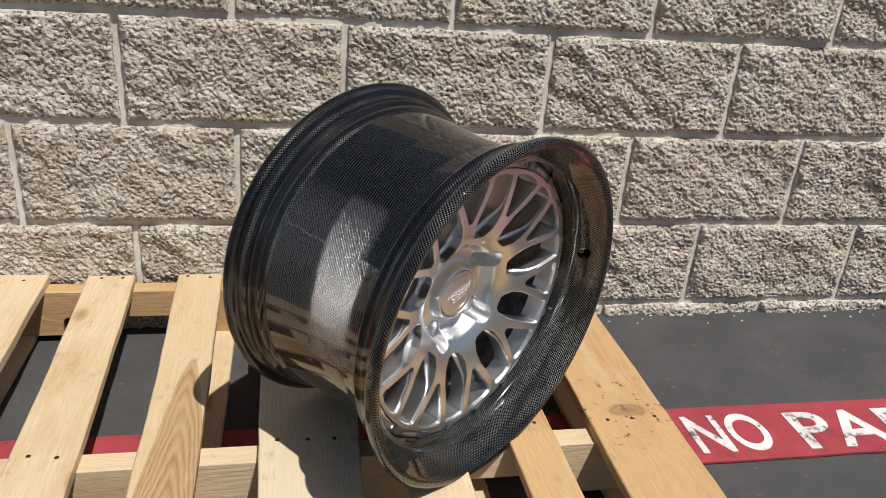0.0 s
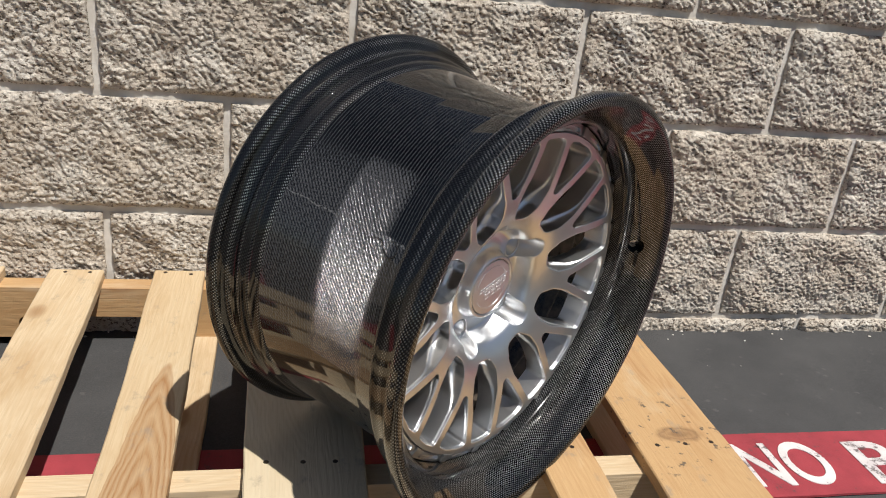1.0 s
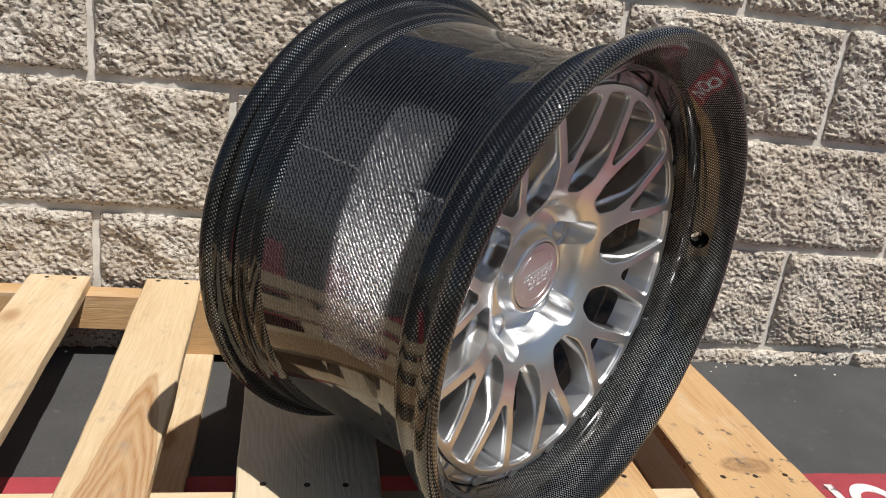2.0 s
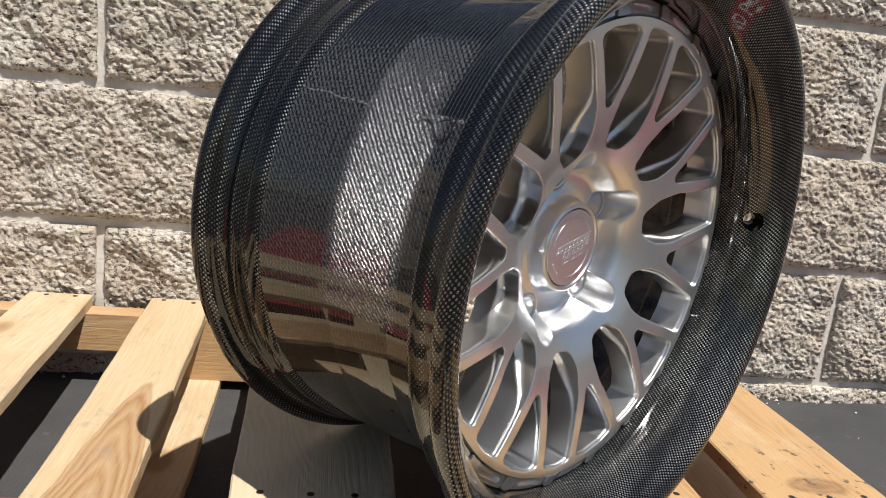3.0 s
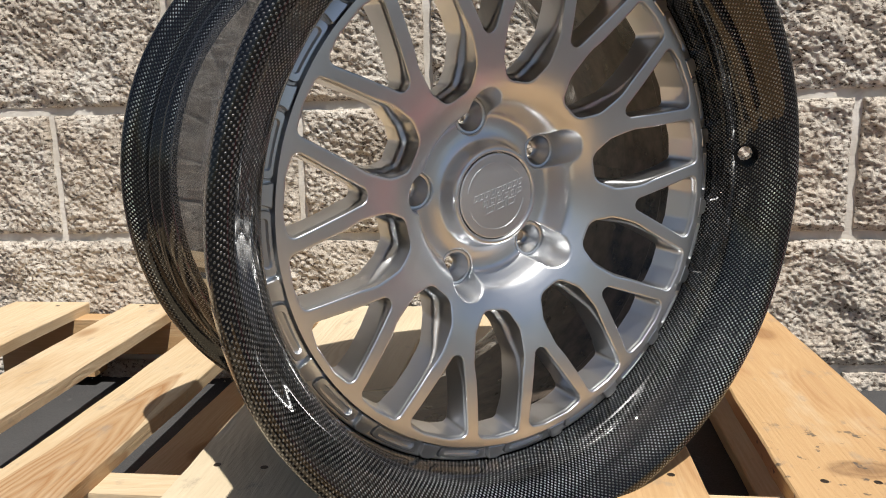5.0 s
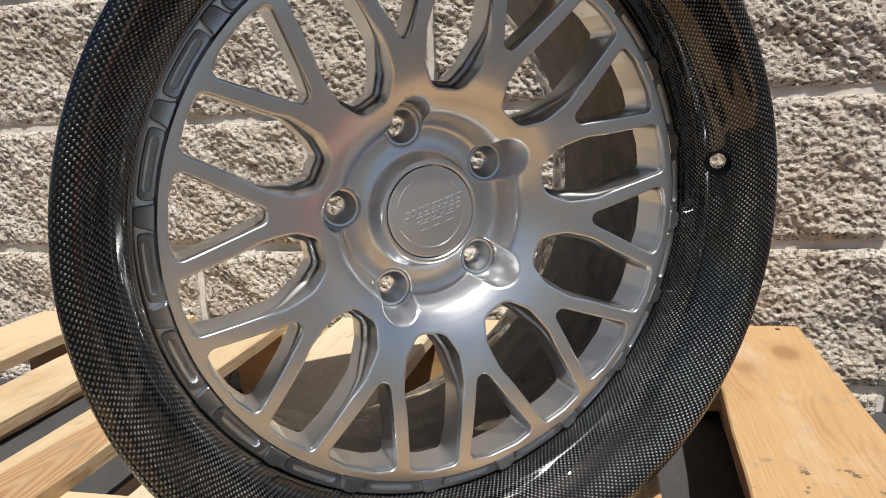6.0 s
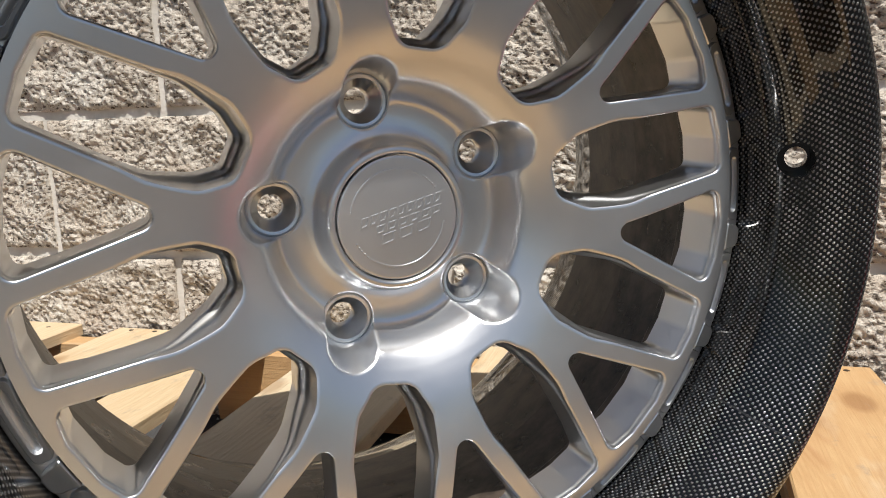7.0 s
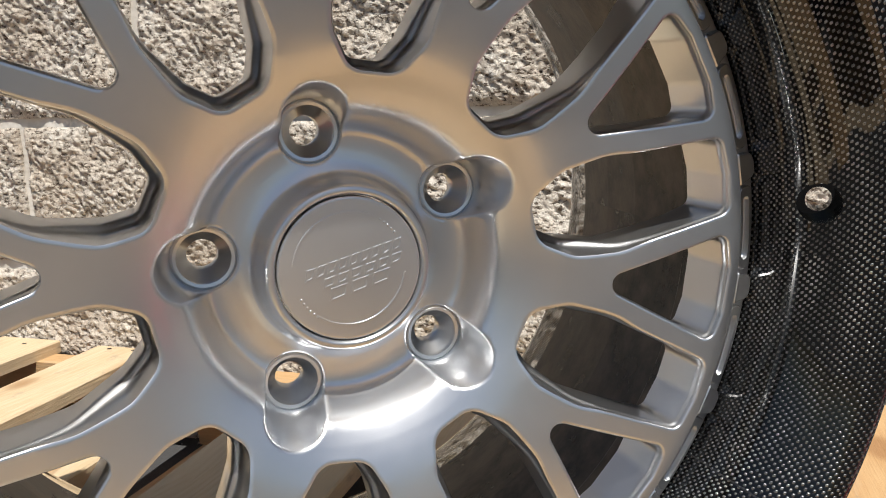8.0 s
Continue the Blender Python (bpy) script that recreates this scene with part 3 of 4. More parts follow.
def stringer(y, seed):
    """A notched stringer along x."""
    x0, x1, z0, z1, wide = -1.112, 0.094, 0.015, DECK - THICK, 0.038
    notch = 0.040
    low = [(x0, z0, 0.0)]
    for a, b in ((-0.955, -0.725), (-0.295, -0.065)):
        low += [(a, z0, 0.0), (a + 0.004, z0 + notch, 0.012), (b - 0.004, z0 + notch, 0.012), (b, z0, 0.0)]
    low += [(x1, z0, 0.0), (x1, z1, 0.0), (x0, z1, 0.0)]
    loop = rounded_loop(low, 5)
    cx = (x0 + x1) / 2
    tris = geometry.tessellate_polygon([[Vector((p.x, p.y, 0)) for p in loop]])
    n = len(loop)
    verts = [(p.x - cx, -wide / 2, p.y) for p in loop] + [(p.x - cx, wide / 2, p.y) for p in loop]
    faces = [tuple(t) for t in tris] + [tuple(k + n for k in t[::-1]) for t in tris]
    faces += [(i, (i + 1) % n, n + (i + 1) % n, n + i) for i in range(n)]
    bm = bmesh.new()
    me = bpy.data.meshes.new("stringer")
    me.from_pydata(verts, [], faces)
    bm.from_mesh(me)
    bmesh.ops.recalc_face_normals(bm, faces=bm.faces)
    # the grain runs along the piece, so its own y is the long axis
    bmesh.ops.rotate(bm, verts=bm.verts, matrix=Matrix.Rotation(radians(90), 3, "Z"))
    bm.to_mesh(me)
    bm.free()
    me.materials.append(AMBER_PINE if seed == 1 else PINE)
    part_mesh("stringer", me, pallet, "notched pine stringer", pose(cx, y, 0, 0, 0, -90))


for i, y in enumerate((-0.044, -0.571, -1.088)):
    stringer(y, i + 1)


def nail_mesh():
    prof = curve_through([(0.0001, 0.0006), (0.0027, 0.0006), (0.0035, 0.0001), (0.0034, -0.004)], 3)
    return lathe("nail", [tuple(p) for p in prof], NAIL, 14, closed=False)


nail = nail_mesh()
for cx, cy in ((-0.863, -0.570), (-0.825, -0.576), (-0.879, -0.034), (-0.839, -0.034), (-0.703, -0.567), (-0.659, -0.573), (-0.715, -0.030), (-0.671, -0.036),
               (-0.528, -0.562), (-0.484, -0.564), (-0.445, -0.565), (-0.530, -0.05), (-0.165, -0.560), (-0.133, -0.552), (-0.011, -0.554), (0.031, -0.553), (0.071, -0.551),
               (-0.015, -0.046), (0.06, -0.045), (-1.02, -0.04), (-1.01, -0.57), (-0.32, -0.57)):
    part_mesh("nail", nail, pallet, "", pose(cx, cy, DECK - 0.0004))

# ---- wheel ----
AXIS_AZ, AXIS_EL = radians(-52.15), radians(-2.20)
WHEEL_AT = Vector((-0.2195, -0.6354, 0.3618))
SPIN = -6.3
ax_z = Vector((math.cos(AXIS_EL) * math.cos(AXIS_AZ), math.cos(AXIS_EL) * math.sin(AXIS_AZ), math.sin(AXIS_EL)))
ax_x = Vector((0, 0, 1)).cross(ax_z).normalized()
ax_y = ax_z.cross(ax_x)
wheel = tagged(new("car_wheel"), "gloss black carbon-fibre car wheel with silver mesh spokes on the pallet", "wheel")
wheel.matrix_world = Matrix.Translation(WHEEL_AT) @ Matrix((ax_x, ax_y, ax_z)).transposed().to_4x4()

front_outer = [(0.2165, -0.066), (0.2200, -0.062), (0.2280, -0.056), (0.2305, -0.052), (0.2295, -0.046), (0.2310, -0.030), (0.2345, -0.0235), (0.2430, -0.0195), (0.2488, -0.0155), (0.2505, -0.0100)]
front_inner = [(0.2505, -0.0100), (0.2503, -0.0042), (0.2481, -0.0010), (0.2445, 0.0), (0.2402, -0.0007), (0.2362, -0.0032), (0.2325, -0.0068), (0.2270, -0.0126), (0.2215, -0.0182), (0.2165, -0.0240), (0.2118, -0.0308), (0.2093, -0.0395), (0.2086, -0.0490), (0.2086, -0.066)]
front = curve_through(front_outer, 4)[:-1] + curve_through(front_inner, 4)
barrel_outer = [(0.2165, -0.0655), (0.2130, -0.094), (0.2140, -0.158), (0.2205, -0.2366)]
barrel_inner = [(0.2130, -0.2366), (0.2085, -0.200), (0.2060, -0.165), (0.2065, -0.1150), (0.2058, -0.1125), (0.2032, -0.1118), (0.2026, -0.1108), (0.2026, -0.0930), (0.2086, -0.0910), (0.2086, -0.0655)]
rear_outer = [(0.2198, -0.235), (0.2225, -0.238), (0.2255, -0.243), (0.2262, -0.248), (0.2252, -0.253), (0.2295, -0.257), (0.2312, -0.261), (0.2296, -0.266), (0.2315, -0.276), (0.2365, -0.2805), (0.2435, -0.283), (0.2476, -0.2865), (0.2484, -0.291), (0.2468, -0.2945), (0.2435, -0.2960)]
rear_inner = [(0.2435, -0.2960), (0.2385, -0.2950), (0.2335, -0.291), (0.2285, -0.280), (0.2230, -0.262), (0.2130, -0.235)]


def drilled(me, at, way, radius):
    """The mesh with a round hole cut through it."""
    body = new("body", me)
    bm = bmesh.new()
    bmesh.ops.create_cone(bm, cap_ends=True, segments=40, radius1=radius, radius2=radius, depth=0.09)
    tool_me = bpy.data.meshes.new("drill")
    bm.to_mesh(tool_me)
    bm.free()
    tool_me.materials.append(me.materials[0])
    tool = new("drill", tool_me)
    tool.matrix_world = Matrix.Translation(at) @ Vector(way).to_track_quat("Z", "Y").to_matrix().to_4x4()
    cut = body.modifiers.new("cut", "BOOLEAN")
    cut.operation, cut.object, cut.solver = "DIFFERENCE", tool, "EXACT"
    bpy.context.view_layer.update()
    out = bpy.data.meshes.new_from_object(body.evaluated_get(bpy.context.evaluated_depsgraph_get()))
    out.name = me.name
    bpy.data.objects.remove(body)
    bpy.data.objects.remove(tool)
    return out


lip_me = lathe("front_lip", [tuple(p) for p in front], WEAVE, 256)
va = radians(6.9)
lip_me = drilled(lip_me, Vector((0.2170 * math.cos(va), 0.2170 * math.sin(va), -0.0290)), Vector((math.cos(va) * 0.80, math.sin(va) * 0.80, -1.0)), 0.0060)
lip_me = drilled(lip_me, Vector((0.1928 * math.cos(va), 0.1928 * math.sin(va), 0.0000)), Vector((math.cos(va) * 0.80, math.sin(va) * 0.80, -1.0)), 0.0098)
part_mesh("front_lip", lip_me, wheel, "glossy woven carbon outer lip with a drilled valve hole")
barrel_me = lathe("barrel", [tuple(p) for p in barrel_outer + barrel_inner], TOW, 512, smooth=1.1)
barrel_me.materials.append(LINING)
rings = len(barrel_outer + barrel_inner)
for f in barrel_me.polygons:
    if len(barrel_outer) <= f.index % rings < rings - 1:
        f.material_index = 1
barrel = part_mesh("barrel", barrel_me, wheel, "glossy carbon barrel with fine stitched tows")


def resin_wrinkle():
    """A raised loop of resin where the seam of the cloth meets the lip."""
    pts = curve_through([(-0.026, 0.000), (-0.018, -0.003), (-0.010, -0.001), (-0.004, 0.006), (0.005, 0.009), (0.011, 0.004), (0.009, -0.003), (0.002, -0.006), (-0.006, -0.003)], 6)
    verts, faces, n = [], [], len(pts)
    for i, p in enumerate(pts):
        d = (pts[min(i + 1, n - 1)] - pts[max(i - 1, 0)]).normalized()
        wide = 0.0009 * math.sin(math.pi * (i + 0.6) / (n + 0.2)) ** 0.5
        for k in range(8):
            a = 2 * math.pi * k / 8
            q = p + Vector((-d.y, d.x)) * wide * math.cos(a)
            t = 2.650 + q.y / 0.2148
            r = float(np.interp(-0.0855 + q.x, (-0.158, -0.094, -0.0655), (0.2140, 0.2130, 0.2165))) + 0.0002 + wide * 0.8 * math.sin(a)
            verts.append((r * math.cos(t), r * math.sin(t), -0.0855 + q.x))
    for i in range(n - 1):
        faces += [(8 * i + k, 8 * i + (k + 1) % 8, 8 * i + 8 + (k + 1) % 8, 8 * i + 8 + k) for k in range(8)]
    faces += [tuple(range(7, -1, -1)), tuple(8 * (n - 1) + k for k in range(8))]
    part_mesh("resin_wrinkle", mesh_of("resin_wrinkle", verts, faces, RESIN, 60), barrel, "raised black resin wrinkle")


resin_wrinkle()
rear = curve_through(rear_outer, 4)[:-1] + curve_through(rear_inner, 4)
part_mesh("rear_lip", lathe("rear_lip", [tuple(p) for p in rear], REAR_WEAVE, 256), wheel, "ridged carbon inner lip and bead seat")


def face_z(r):
    rows = [(0.0, -0.108), (0.0425, -0.108), (0.048, -0.1108), (0.055, -0.1118), (0.062, -0.1112), (0.0645, -0.1098), (0.0662, -0.1062), (0.0680, -0.1010), (0.0700, -0.0955), (0.0718, -0.0912), (0.0735, -0.0886), (0.0755, -0.0868), (0.0785, -0.0848), (0.083, -0.0820), (0.090, -0.0782), (0.100, -0.0738), (0.113, -0.0698), (0.127, -0.0662), (0.143, -0.0628), (0.160, -0.0600), (0.175, -0.0580), (0.190, -0.0568), (0.21, -0.0568)]
    rs, zs = zip(*rows)
    return float(np.interp([r + d for d in (-0.0012, -0.0006, 0.0, 0.0006, 0.0012)], rs, zs).mean())


def back_z(r):
    rows = [(0.0, -0.130), (0.078, -0.130), (0.090, -0.1200), (0.100, -0.1130), (0.115, -0.1035), (0.130, -0.0955), (0.150, -0.0890), (0.168, -0.0865), (0.180, -0.0885), (0.21, -0.0890)]
    for (r0, z0), (r1, z1) in zip(rows, rows[1:]):
        if r <= r1:
            return z0 + (z1 - z0) * (r - r0) / (r1 - r0)
    return rows[-1][1]



def spoke_centre():
    arc = 0.1875
    big = [(0.0955, -0.0078, 0.005), (0.1070, -0.0158, 0.010), (0.1290, -0.0222, 0.030), (0.1855, -0.0186, 0.005)]
    big += [(arc, 0.0, 0.0)] + [(x, -y, r) for x, y, r in big[::-1]]
    tri = [(0.1190, 0.0, 0.0052), (0.1833, -0.0278, 0.0048), (arc, -0.012, 0.0), (arc, 0.012, 0.0), (0.1833, 0.0278, 0.0048)]
    big, tri = resampled(ccw(rounded_loop(big, 10)), 0.0018), resampled(ccw(rounded_loop(tri, 10)), 0.0020)
    windows = []
    for k in range(10):
        a = radians(SPIN + 36 * k)
        windows += [turned(tri, a), turned(big, a + radians(18))]
    rim, hub = 0.1942, 0.0425
    bores = [circle(0.0150, 32, 0.0640 * math.cos(radians(SPIN + 36 + 72 * k)), 0.0640 * math.sin(radians(SPIN + 36 + 72 * k))) for k in range(5)]
    holes = [circle(0.0073, 32, c[0], c[1]) for c in [(0.0640 * math.cos(radians(SPIN + 36 + 72 * k)), 0.0640 * math.sin(radians(SPIN + 36 + 72 * k))) for k in range(5)]]
    lip = 0.0013

    def hub_share(p):
        f = max(0.0, min(1.0, (0.150 - p.length) / 0.048))
        return f * f * (3 - 2 * f)

    def flare(loop, d):
        """Front edge of a window: the walls lean in, most of all at the hub end of the large ones."""
        out = []
        for p, q in zip(loop, grown(loop, 1.0)):
            f = hub_share(p) if d else 0.0
            out.append(p + (q - p) * (lip + 0.0056 * f))
        return out

    face_windows = [flare(w, k % 2) for k, w in enumerate(windows)]

    def scooped(loop, by):
        """The mouth of a bore, drawn out away from the hub."""
        c = sum(loop, Vector((0, 0))) / len(loop)
        out = c.normalized()
        return [p + out * by * min(1.0, max(0.0, (p - c).normalized().dot(out)) / 0.3) for p in loop]

    mouths = [scooped(ccw(b), 0.0070) for b in bores]
    face_bores = [grown(b, 0.0008) for b in mouths]
    rings = []
    for r in [0.0445, 0.046, 0.048, 0.050, 0.0525, 0.055, 0.0585, 0.0605, 0.0625, 0.064, 0.0652, 0.0662, 0.0672, 0.0682, 0.0692, 0.0702, 0.0712, 0.0722, 0.0732, 0.0742, 0.0753, 0.0765, 0.0775, 0.0785, 0.0795, 0.0805, 0.0815, 0.0825, 0.0835, 0.0846, 0.086, 0.0885, 0.092, 0.096, 0.101, 0.107, 0.114, 0.121, 0.129, 0.138, 0.148, 0.158, 0.168, 0.178, 0.1910]:
        rings += circle(r, 120 if r < 0.095 else int(r * 1300))
    blocked = [np.array([(p.x, p.y) for p in l]) for l in face_windows + face_bores]

    def free(p):
        q = np.array((p.x, p.y))
        for b in blocked:
            c = b.mean(0)
            if abs(c - q).max() < 0.06 and np.abs(b - q).sum(1).min() < 0.0022:
                return False
        return True

    inner_points = [p for p in rings if free(p)]
    for l in face_windows + face_bores:
        inner_points += grown(l, 0.0011)
    bm = bmesh.new()

    def add(vs, fs, zf, flip):
        made = [bm.verts.new((p.x, p.y, zf(p.length))) for p in vs]
        for f in fs:
            try:
                bm.faces.new([made[i] for i in (f[::-1] if flip else f)])
            except ValueError:
                pass

    vs, fs = filled(circle(rim, 240), [circle(hub, 96)] + face_windows + face_bores, inner_points)
    add(vs, fs, face_z, False)
    back_pts = []
    for r in (0.055, 0.078, 0.085, 0.1, 0.12, 0.15, 0.178):
        back_pts += circle(r, 90)
    back_pts = [p for p in back_pts if free(p)]
    vs, fs = filled(circle(rim, 240), [circle(hub, 96)] + windows + holes, back_pts)
    add(vs, fs, back_z, True)

    def wall_between(stack):
        rows = [[bm.verts.new((p.x, p.y, z)) for p, z in row] for row in stack]
        for a, b in zip(rows, rows[1:]):
            for i in range(len(a)):
                j = (i + 1) % len(a)
                bm.faces.new((a[i], a[j], b[j], b[i]))

    for w, fw in zip(windows, face_windows):
        mid = [a + (b - a) * min(0.4, lip * 0.75 / max((b - a).length, 1e-6)) for a, b in zip(fw, w)]
        stack = [[(p, face_z(p.length)) for p in fw], [(p, face_z(p.length) - lip * 0.4) for p in mid]]
        for share, base, deep in ((0.30, 0.0020, 0.0070), (0.36, 0.0024, 0.0100), (0.46, 0.0028, 0.0122), (0.62, 0.0033, 0.0136), (0.84, 0.0040, 0.0146), (0.95, 0.0046, 0.0158), (1.0, 0.0056, 0.0180)):
            row = []
            for a, b in zip(fw, w):
                p = a + (b - a) * max(share, min(0.4, lip * 0.75 / max((b - a).length, 1e-6)))
                row.append((p, face_z(p.length) - base - deep * hub_share(p)))
            stack.append(row)
        wall_between(stack + [[(p, back_z(p.length)) for p in w]])
    for b, fb, h, mouth in zip(bores, face_bores, holes, mouths):
        b, h = ccw(b), ccw(h)
        c = sum(b, Vector((0, 0))) / len(b)
        seat = [c + (p - c) * 0.92 for p in b]
        step = [c + (p - c) * 0.82 for p in b]
        wall_between([[(p, face_z(p.length)) for p in fb], [(p, face_z(p.length) - 0.0010) for p in mouth], [(p, -0.1135) for p in b],
                      [(p, -0.1122) for p in seat], [(p, -0.1126) for p in step], [(p, -0.1165) for p in step], [(p, -0.1215) for p in h], [(p, -0.1300) for p in h]])
    bmesh.ops.remove_doubles(bm, verts=bm.verts, dist=1e-5)
    bmesh.ops.recalc_face_normals(bm, faces=bm.faces)
    me = bpy.data.meshes.new("centre")
    bm.to_mesh(me)
    bm.free()
    me.materials.append(METAL)
    me.shade_smooth()
    me.set_sharp_from_angle(angle=radians(48))
    return me


centre = part_mesh("centre", spoke_centre(), wheel, "satin silver machined centre with split mesh spokes")

flange = curve_through([(0.1940, -0.0572), (0.1945, -0.0600), (0.1955, -0.0632), (0.1975, -0.0638), (0.2040, -0.0638), (0.2076, -0.0642), (0.2081, -0.0655)], 3)
flange = [tuple(p) for p in flange] + [(0.2081, -0.074), (0.1955, -0.089), (0.1935, -0.080)]
part_mesh("flange", lathe("flange", flange, METAL, 240), centre)
shoulder = curve_through([(0.0345, -0.110), (0.0346, -0.0965), (0.0352, -0.0938), (0.0364, -0.0928), (0.0384, -0.0933), (0.0398, -0.0958), (0.0408, -0.1000), (0.0420, -0.1050), (0.0436, -0.1082), (0.0452, -0.1094)], 4)
part_mesh("cap_seat", lathe("cap_seat", [tuple(p) for p in shoulder] + [(0.0445, -0.130), (0.035, -0.130)], METAL, 128), centre)


def extruded(name, loop, z0, z1, material, rim=0.0008):
    """A plate from a closed loop with a softened top edge."""
    loop = ccw(loop)
    n = len(loop)
    small = grown(loop, -rim)
    verts = [(p.x, p.y, z0) for p in loop] + [(p.x, p.y, z1 - rim) for p in loop] + [(p.x, p.y, z1) for p in small]
    faces = []
    for k in range(2):
        for i in range(n):
            j = (i + 1) % n
            faces.append((k * n + i, k * n + j, (k + 1) * n + j, (k + 1) * n + i))
    faces.append(tuple(range(2 * n, 3 * n)))
    return mesh_of(name, verts, faces, material, 25)


boss_me = extruded("bolt_boss", rounded_loop([(0.1952, -0.0090, 0.002), (0.1990, -0.0074, 0.004), (0.2080, -0.0062, 0.0060), (0.2080, 0.0062, 0.0060), (0.1990, 0.0074, 0.004), (0.1952, 0.0090, 0.002)], 6), -0.066, -0.0575, METAL)


def pad_mesh():
    """A raised pad with a long slot sunk into it."""
    a = radians(6.2)
    outer = rounded_loop([(r * math.cos(t), r * math.sin(t), 0.0034 if abs(t) > a * 0.99 else 0.0) for r, ts in ((0.1958, np.linspace(-a, a, 5)), (0.2056, np.linspace(a, -a, 5))) for t in ts], 5)
    b = radians(4.0)
    mid, rad = 0.2006, 0.0027
    slot = []
    for t in np.linspace(-b, b, 13):
        slot.append(Vector(((mid + rad) * math.cos(t), (mid + rad) * math.sin(t))))
    for k in range(1, 6):
        an = math.pi * k / 6
        c = Vector((mid * math.cos(b), mid * math.sin(b)))
        slot.append(c + Matrix.Rotation(b, 2) @ Vector((rad * math.cos(an), rad * math.sin(an))))
    for t in np.linspace(b, -b, 13):
        slot.append(Vector(((mid - rad) * math.cos(t), (mid - rad) * math.sin(t))))
    for k in range(1, 6):
        an = math.pi + math.pi * k / 6
        c = Vector((mid * math.cos(b), -mid * math.sin(b)))
        slot.append(c + Matrix.Rotation(-b, 2) @ Vector((rad * math.cos(an), rad * math.sin(an))))
    outer, slot = ccw(outer), ccw(slot)
    top = -0.0590
    vs, fs = filled(grown(outer, -0.0006), [slot], [])
    bm = bmesh.new()
    made = [bm.verts.new((p.x, p.y, top)) for p in vs]
    for f in fs:
        bm.faces.new([made[i] for i in f])

    def ring(rows):
        rows = [[bm.verts.new((p.x, p.y, z)) for p in l] for l, z in rows]
        for r0, r1 in zip(rows, rows[1:]):
            for i in range(len(r0)):
                j = (i + 1) % len(r0)
                bm.faces.new((r0[i], r0[j], r1[j], r1[i]))
        return rows

    ring([(grown(outer, -0.0006), top), (outer, top - 0.0007), (outer, -0.0650)])
    low = ring([(slot, top), (grown(slot, -0.0004), top - 0.0008), (grown(slot, -0.0008), top - 0.0030)])
    bm.faces.new(low[-1])
    bmesh.ops.remove_doubles(bm, verts=bm.verts, dist=1e-6)
    bmesh.ops.recalc_face_normals(bm, faces=bm.faces)
    me = bpy.data.meshes.new("rim_pad")
    bm.to_mesh(me)
    bm.free()
    me.materials.append(METAL)
    me.shade_smooth()
    me.set_sharp_from_angle(angle=radians(45))
    return me


pad_me = pad_mesh()
for me in (pad_me, boss_me):
    for v in me.vertices:
        v.co.z -= 0.28 * max(0.0, math.hypot(v.co.x, v.co.y) - 0.1955)
for k in range(20):
    part_mesh("bolt_boss", boss_me, centre, "", pose(0, 0, 0, 0, 0, SPIN + 18 * k))
    part_mesh("rim_pad", pad_me, centre, "", pose(0, 0, 0, 0, 0, SPIN + 9 + 18 * k))

cap_prof = curve_through([(0.0001, -0.0935), (0.0200, -0.0935), (0.0300, -0.0935), (0.0330, -0.0935), (0.0338, -0.0939), (0.0341, -0.0948), (0.0341, -0.105)], 4)
cap = part_mesh("centre_cap", lathe("centre_cap", [tuple(p) for p in cap_prof], CAP_METAL, 96, closed=False), wheel, "silver centre cap with a raised badge in a broken ring")


def arc_bar(r, a0, a1, wide, top):
    n = 40
    loop = [Vector((q * math.cos(radians(a)), q * math.sin(radians(a)))) for q, ts in ((r - wide / 2, np.linspace(a0, a1, n)), (r + wide / 2, np.linspace(a1, a0, n))) for a in ts]
    return extruded("ring_arc", loop, top - 0.0008, top, CAP_METAL, 0.00005)


def hollow_bar(loop, wide, z0, z1):
    """A raised outline along a closed loop of four corners."""
    c = sum(loop, Vector((0, 0))) / 4
    small = [p + (c - p).normalized() * wide * 1.3 for p in loop]
    verts = [(p.x, p.y, z) for l, z in ((loop, z0), (loop, z1), (small, z1), (small, z0)) for p in l]
    faces = [(4 * k + i, 4 * k + (i + 1) % 4, 4 * k + 4 + (i + 1) % 4, 4 * k + 4 + i) for k in range(3) for i in range(4)]
    return mesh_of("badge_bar", verts, faces, CAP_METAL)


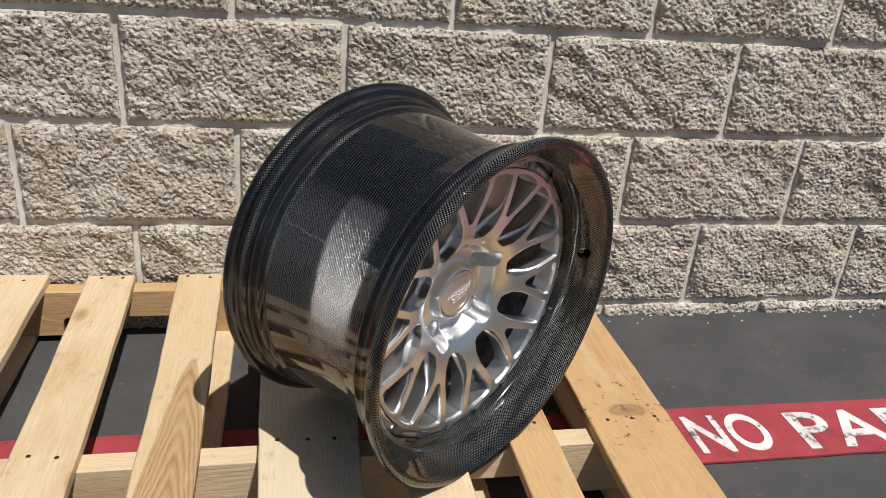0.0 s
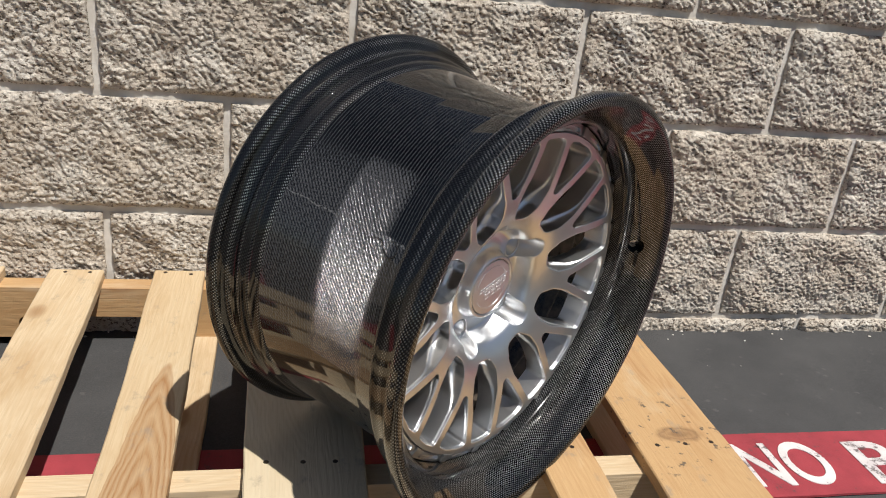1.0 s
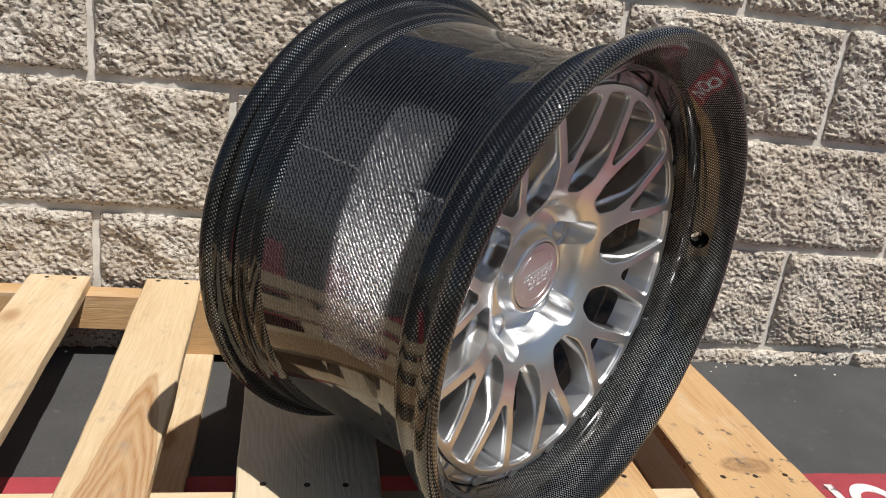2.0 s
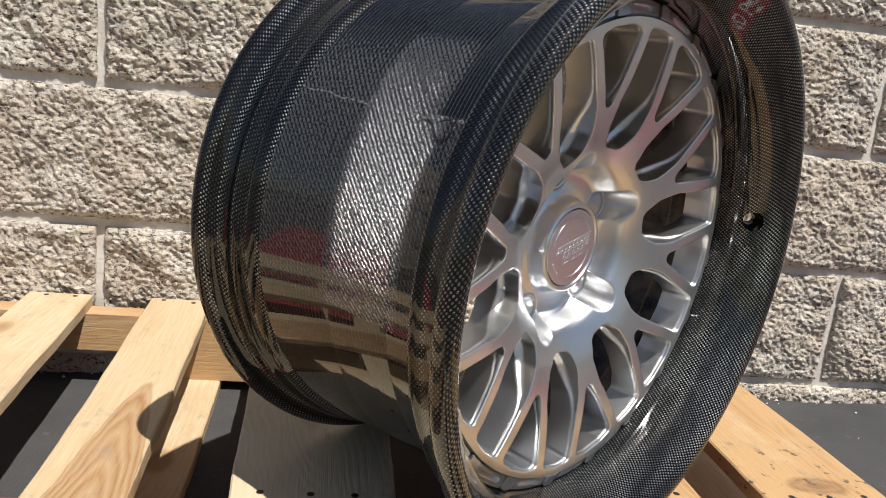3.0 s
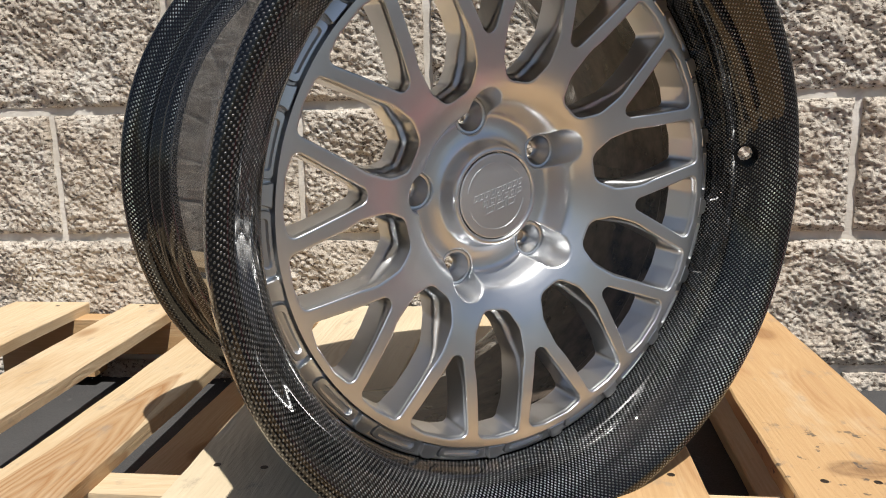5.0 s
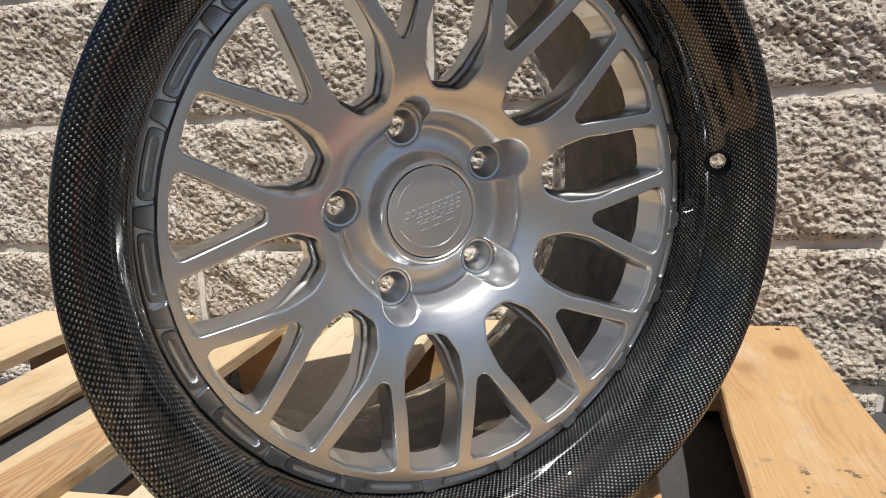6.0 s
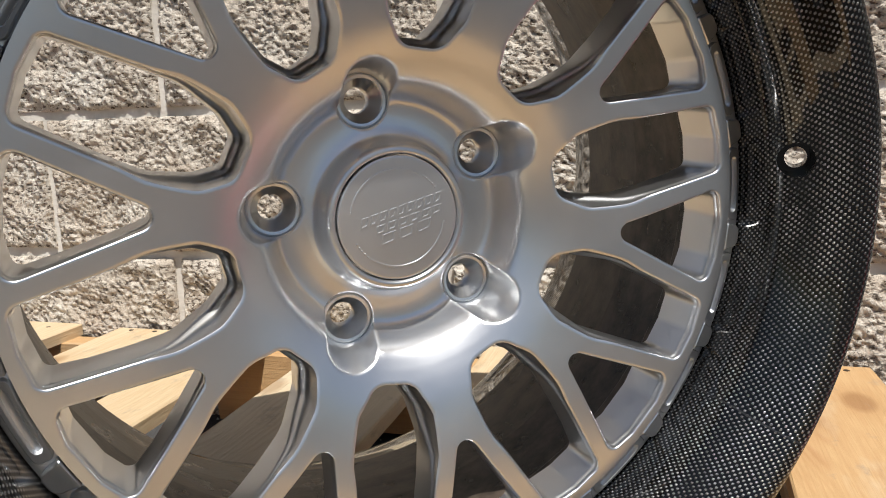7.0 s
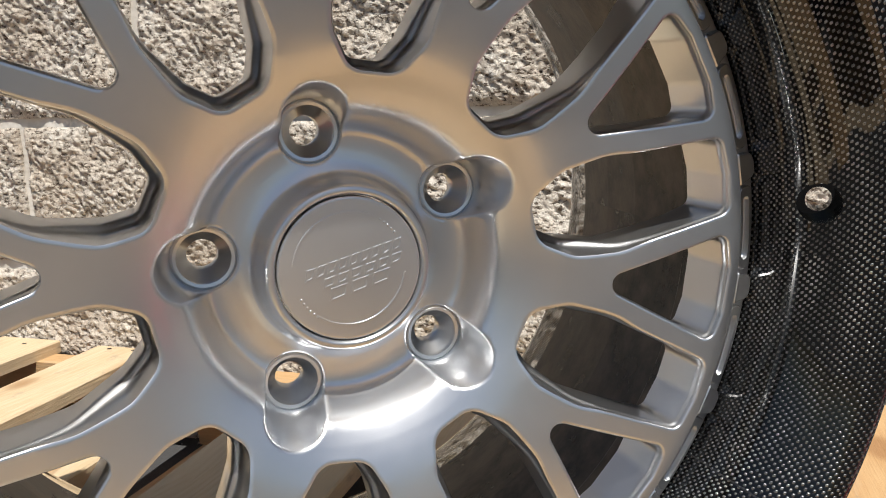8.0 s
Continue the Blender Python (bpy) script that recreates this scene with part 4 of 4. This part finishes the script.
CAP_TOP, TILT_BADGE = -0.0935, 15.0
for a0, a1 in ((62, 172), (232, 352)):
    part_mesh("ring_arc", arc_bar(0.0268, a0, a1, 0.0011, CAP_TOP + 0.00045), cap)
dot = lathe("badge_dot", [(0.0001, 0.0004), (0.0005, 0.0003), (0.0007, -0.0003)], METAL, 12, closed=False)
for a in (36, 41, 46, 51, 56, 208, 213, 218, 223, 228):
    part_mesh("badge_dot", dot, cap, "", pose(0.0268 * math.cos(radians(a)), 0.0268 * math.sin(radians(a)), CAP_TOP))
turn = Matrix.Rotation(radians(TILT_BADGE), 2)
for y0, y1, x0, x1, count, slant in ((0.0012, 0.0062, -0.0225, 0.0265, 9, 0.0024), (-0.0046, -0.0004, -0.0150, 0.0255, 6, 0.0016), (-0.0112, -0.0058, -0.0140, 0.0180, 3, 0.0020)):
    pitch = (x1 - x0) / count
    for k in range(count):
        a, b = x0 + pitch * k + 0.0006, x0 + pitch * (k + 0.82)
        outer = ccw([turn @ Vector(c) for c in ((a, y0), (b, y0), (b + slant, y1), (a + slant, y1))])
        part_mesh("badge_bar", hollow_bar(outer, 0.0009, CAP_TOP - 0.0004, CAP_TOP + 0.0004), cap)


def grit():
    """Small stones and crumbs of mortar on the asphalt, thickest along the foot of the wall."""
    rnd = random.Random(5)
    verts, faces = [], []
    for k in range(150):
        foot = rnd.random() < 0.75
        x = rnd.uniform(-1.6, 1.6)
        y = -rnd.random() ** 2 * 0.05 - 0.006 if foot else rnd.uniform(-0.75, -0.05)
        r = rnd.uniform(0.0012, 0.0036) if foot else rnd.uniform(0.0005, 0.0012)
        s0 = len(verts)
        for d in ((1, 0, 0), (0, 1, 0), (-1, 0, 0), (0, -1, 0), (0, 0, 0.8), (0, 0, -0.6)):
            verts.append(tuple(c + q * r * rnd.uniform(0.6, 1.3) for c, q in zip((x, y, r * 0.4 - 0.002), d)))
        for a, b in ((0, 1), (1, 2), (2, 3), (3, 0)):
            faces += [(s0 + a, s0 + b, s0 + 4), (s0 + b, s0 + a, s0 + 5)]
    ob = new("grit", mesh_of("grit", verts, faces, MORTAR))
    return tagged(ob, "pale crumbs of stone lying along the foot of the wall", "grit", kind="stuff")


grit()

# ---- blocks of the wall ----
block_meshes = [split_block(s) for s in range(8)]
plain_block = split_block(20, 12, 6)
for row in range(WALL_ROWS):
    z = 0.640 - 3.5 * BH + row * BH
    shift = 0.0 if row % 2 == 1 else 0.5
    for k in range(-12, 13):
        x = (k + shift - 0.5) * BW
        if abs(x) > 4.8:
            continue
        near = -2.2 < x < 1.7 and z < 1.15
        me = block_meshes[(k * 5 + row * 3) % 8] if near else plain_block
        part_mesh("block", me, wall, "", pose(x, 0, z, 0, 180 * ((k * 7 + row) // 2 % 2), 0))
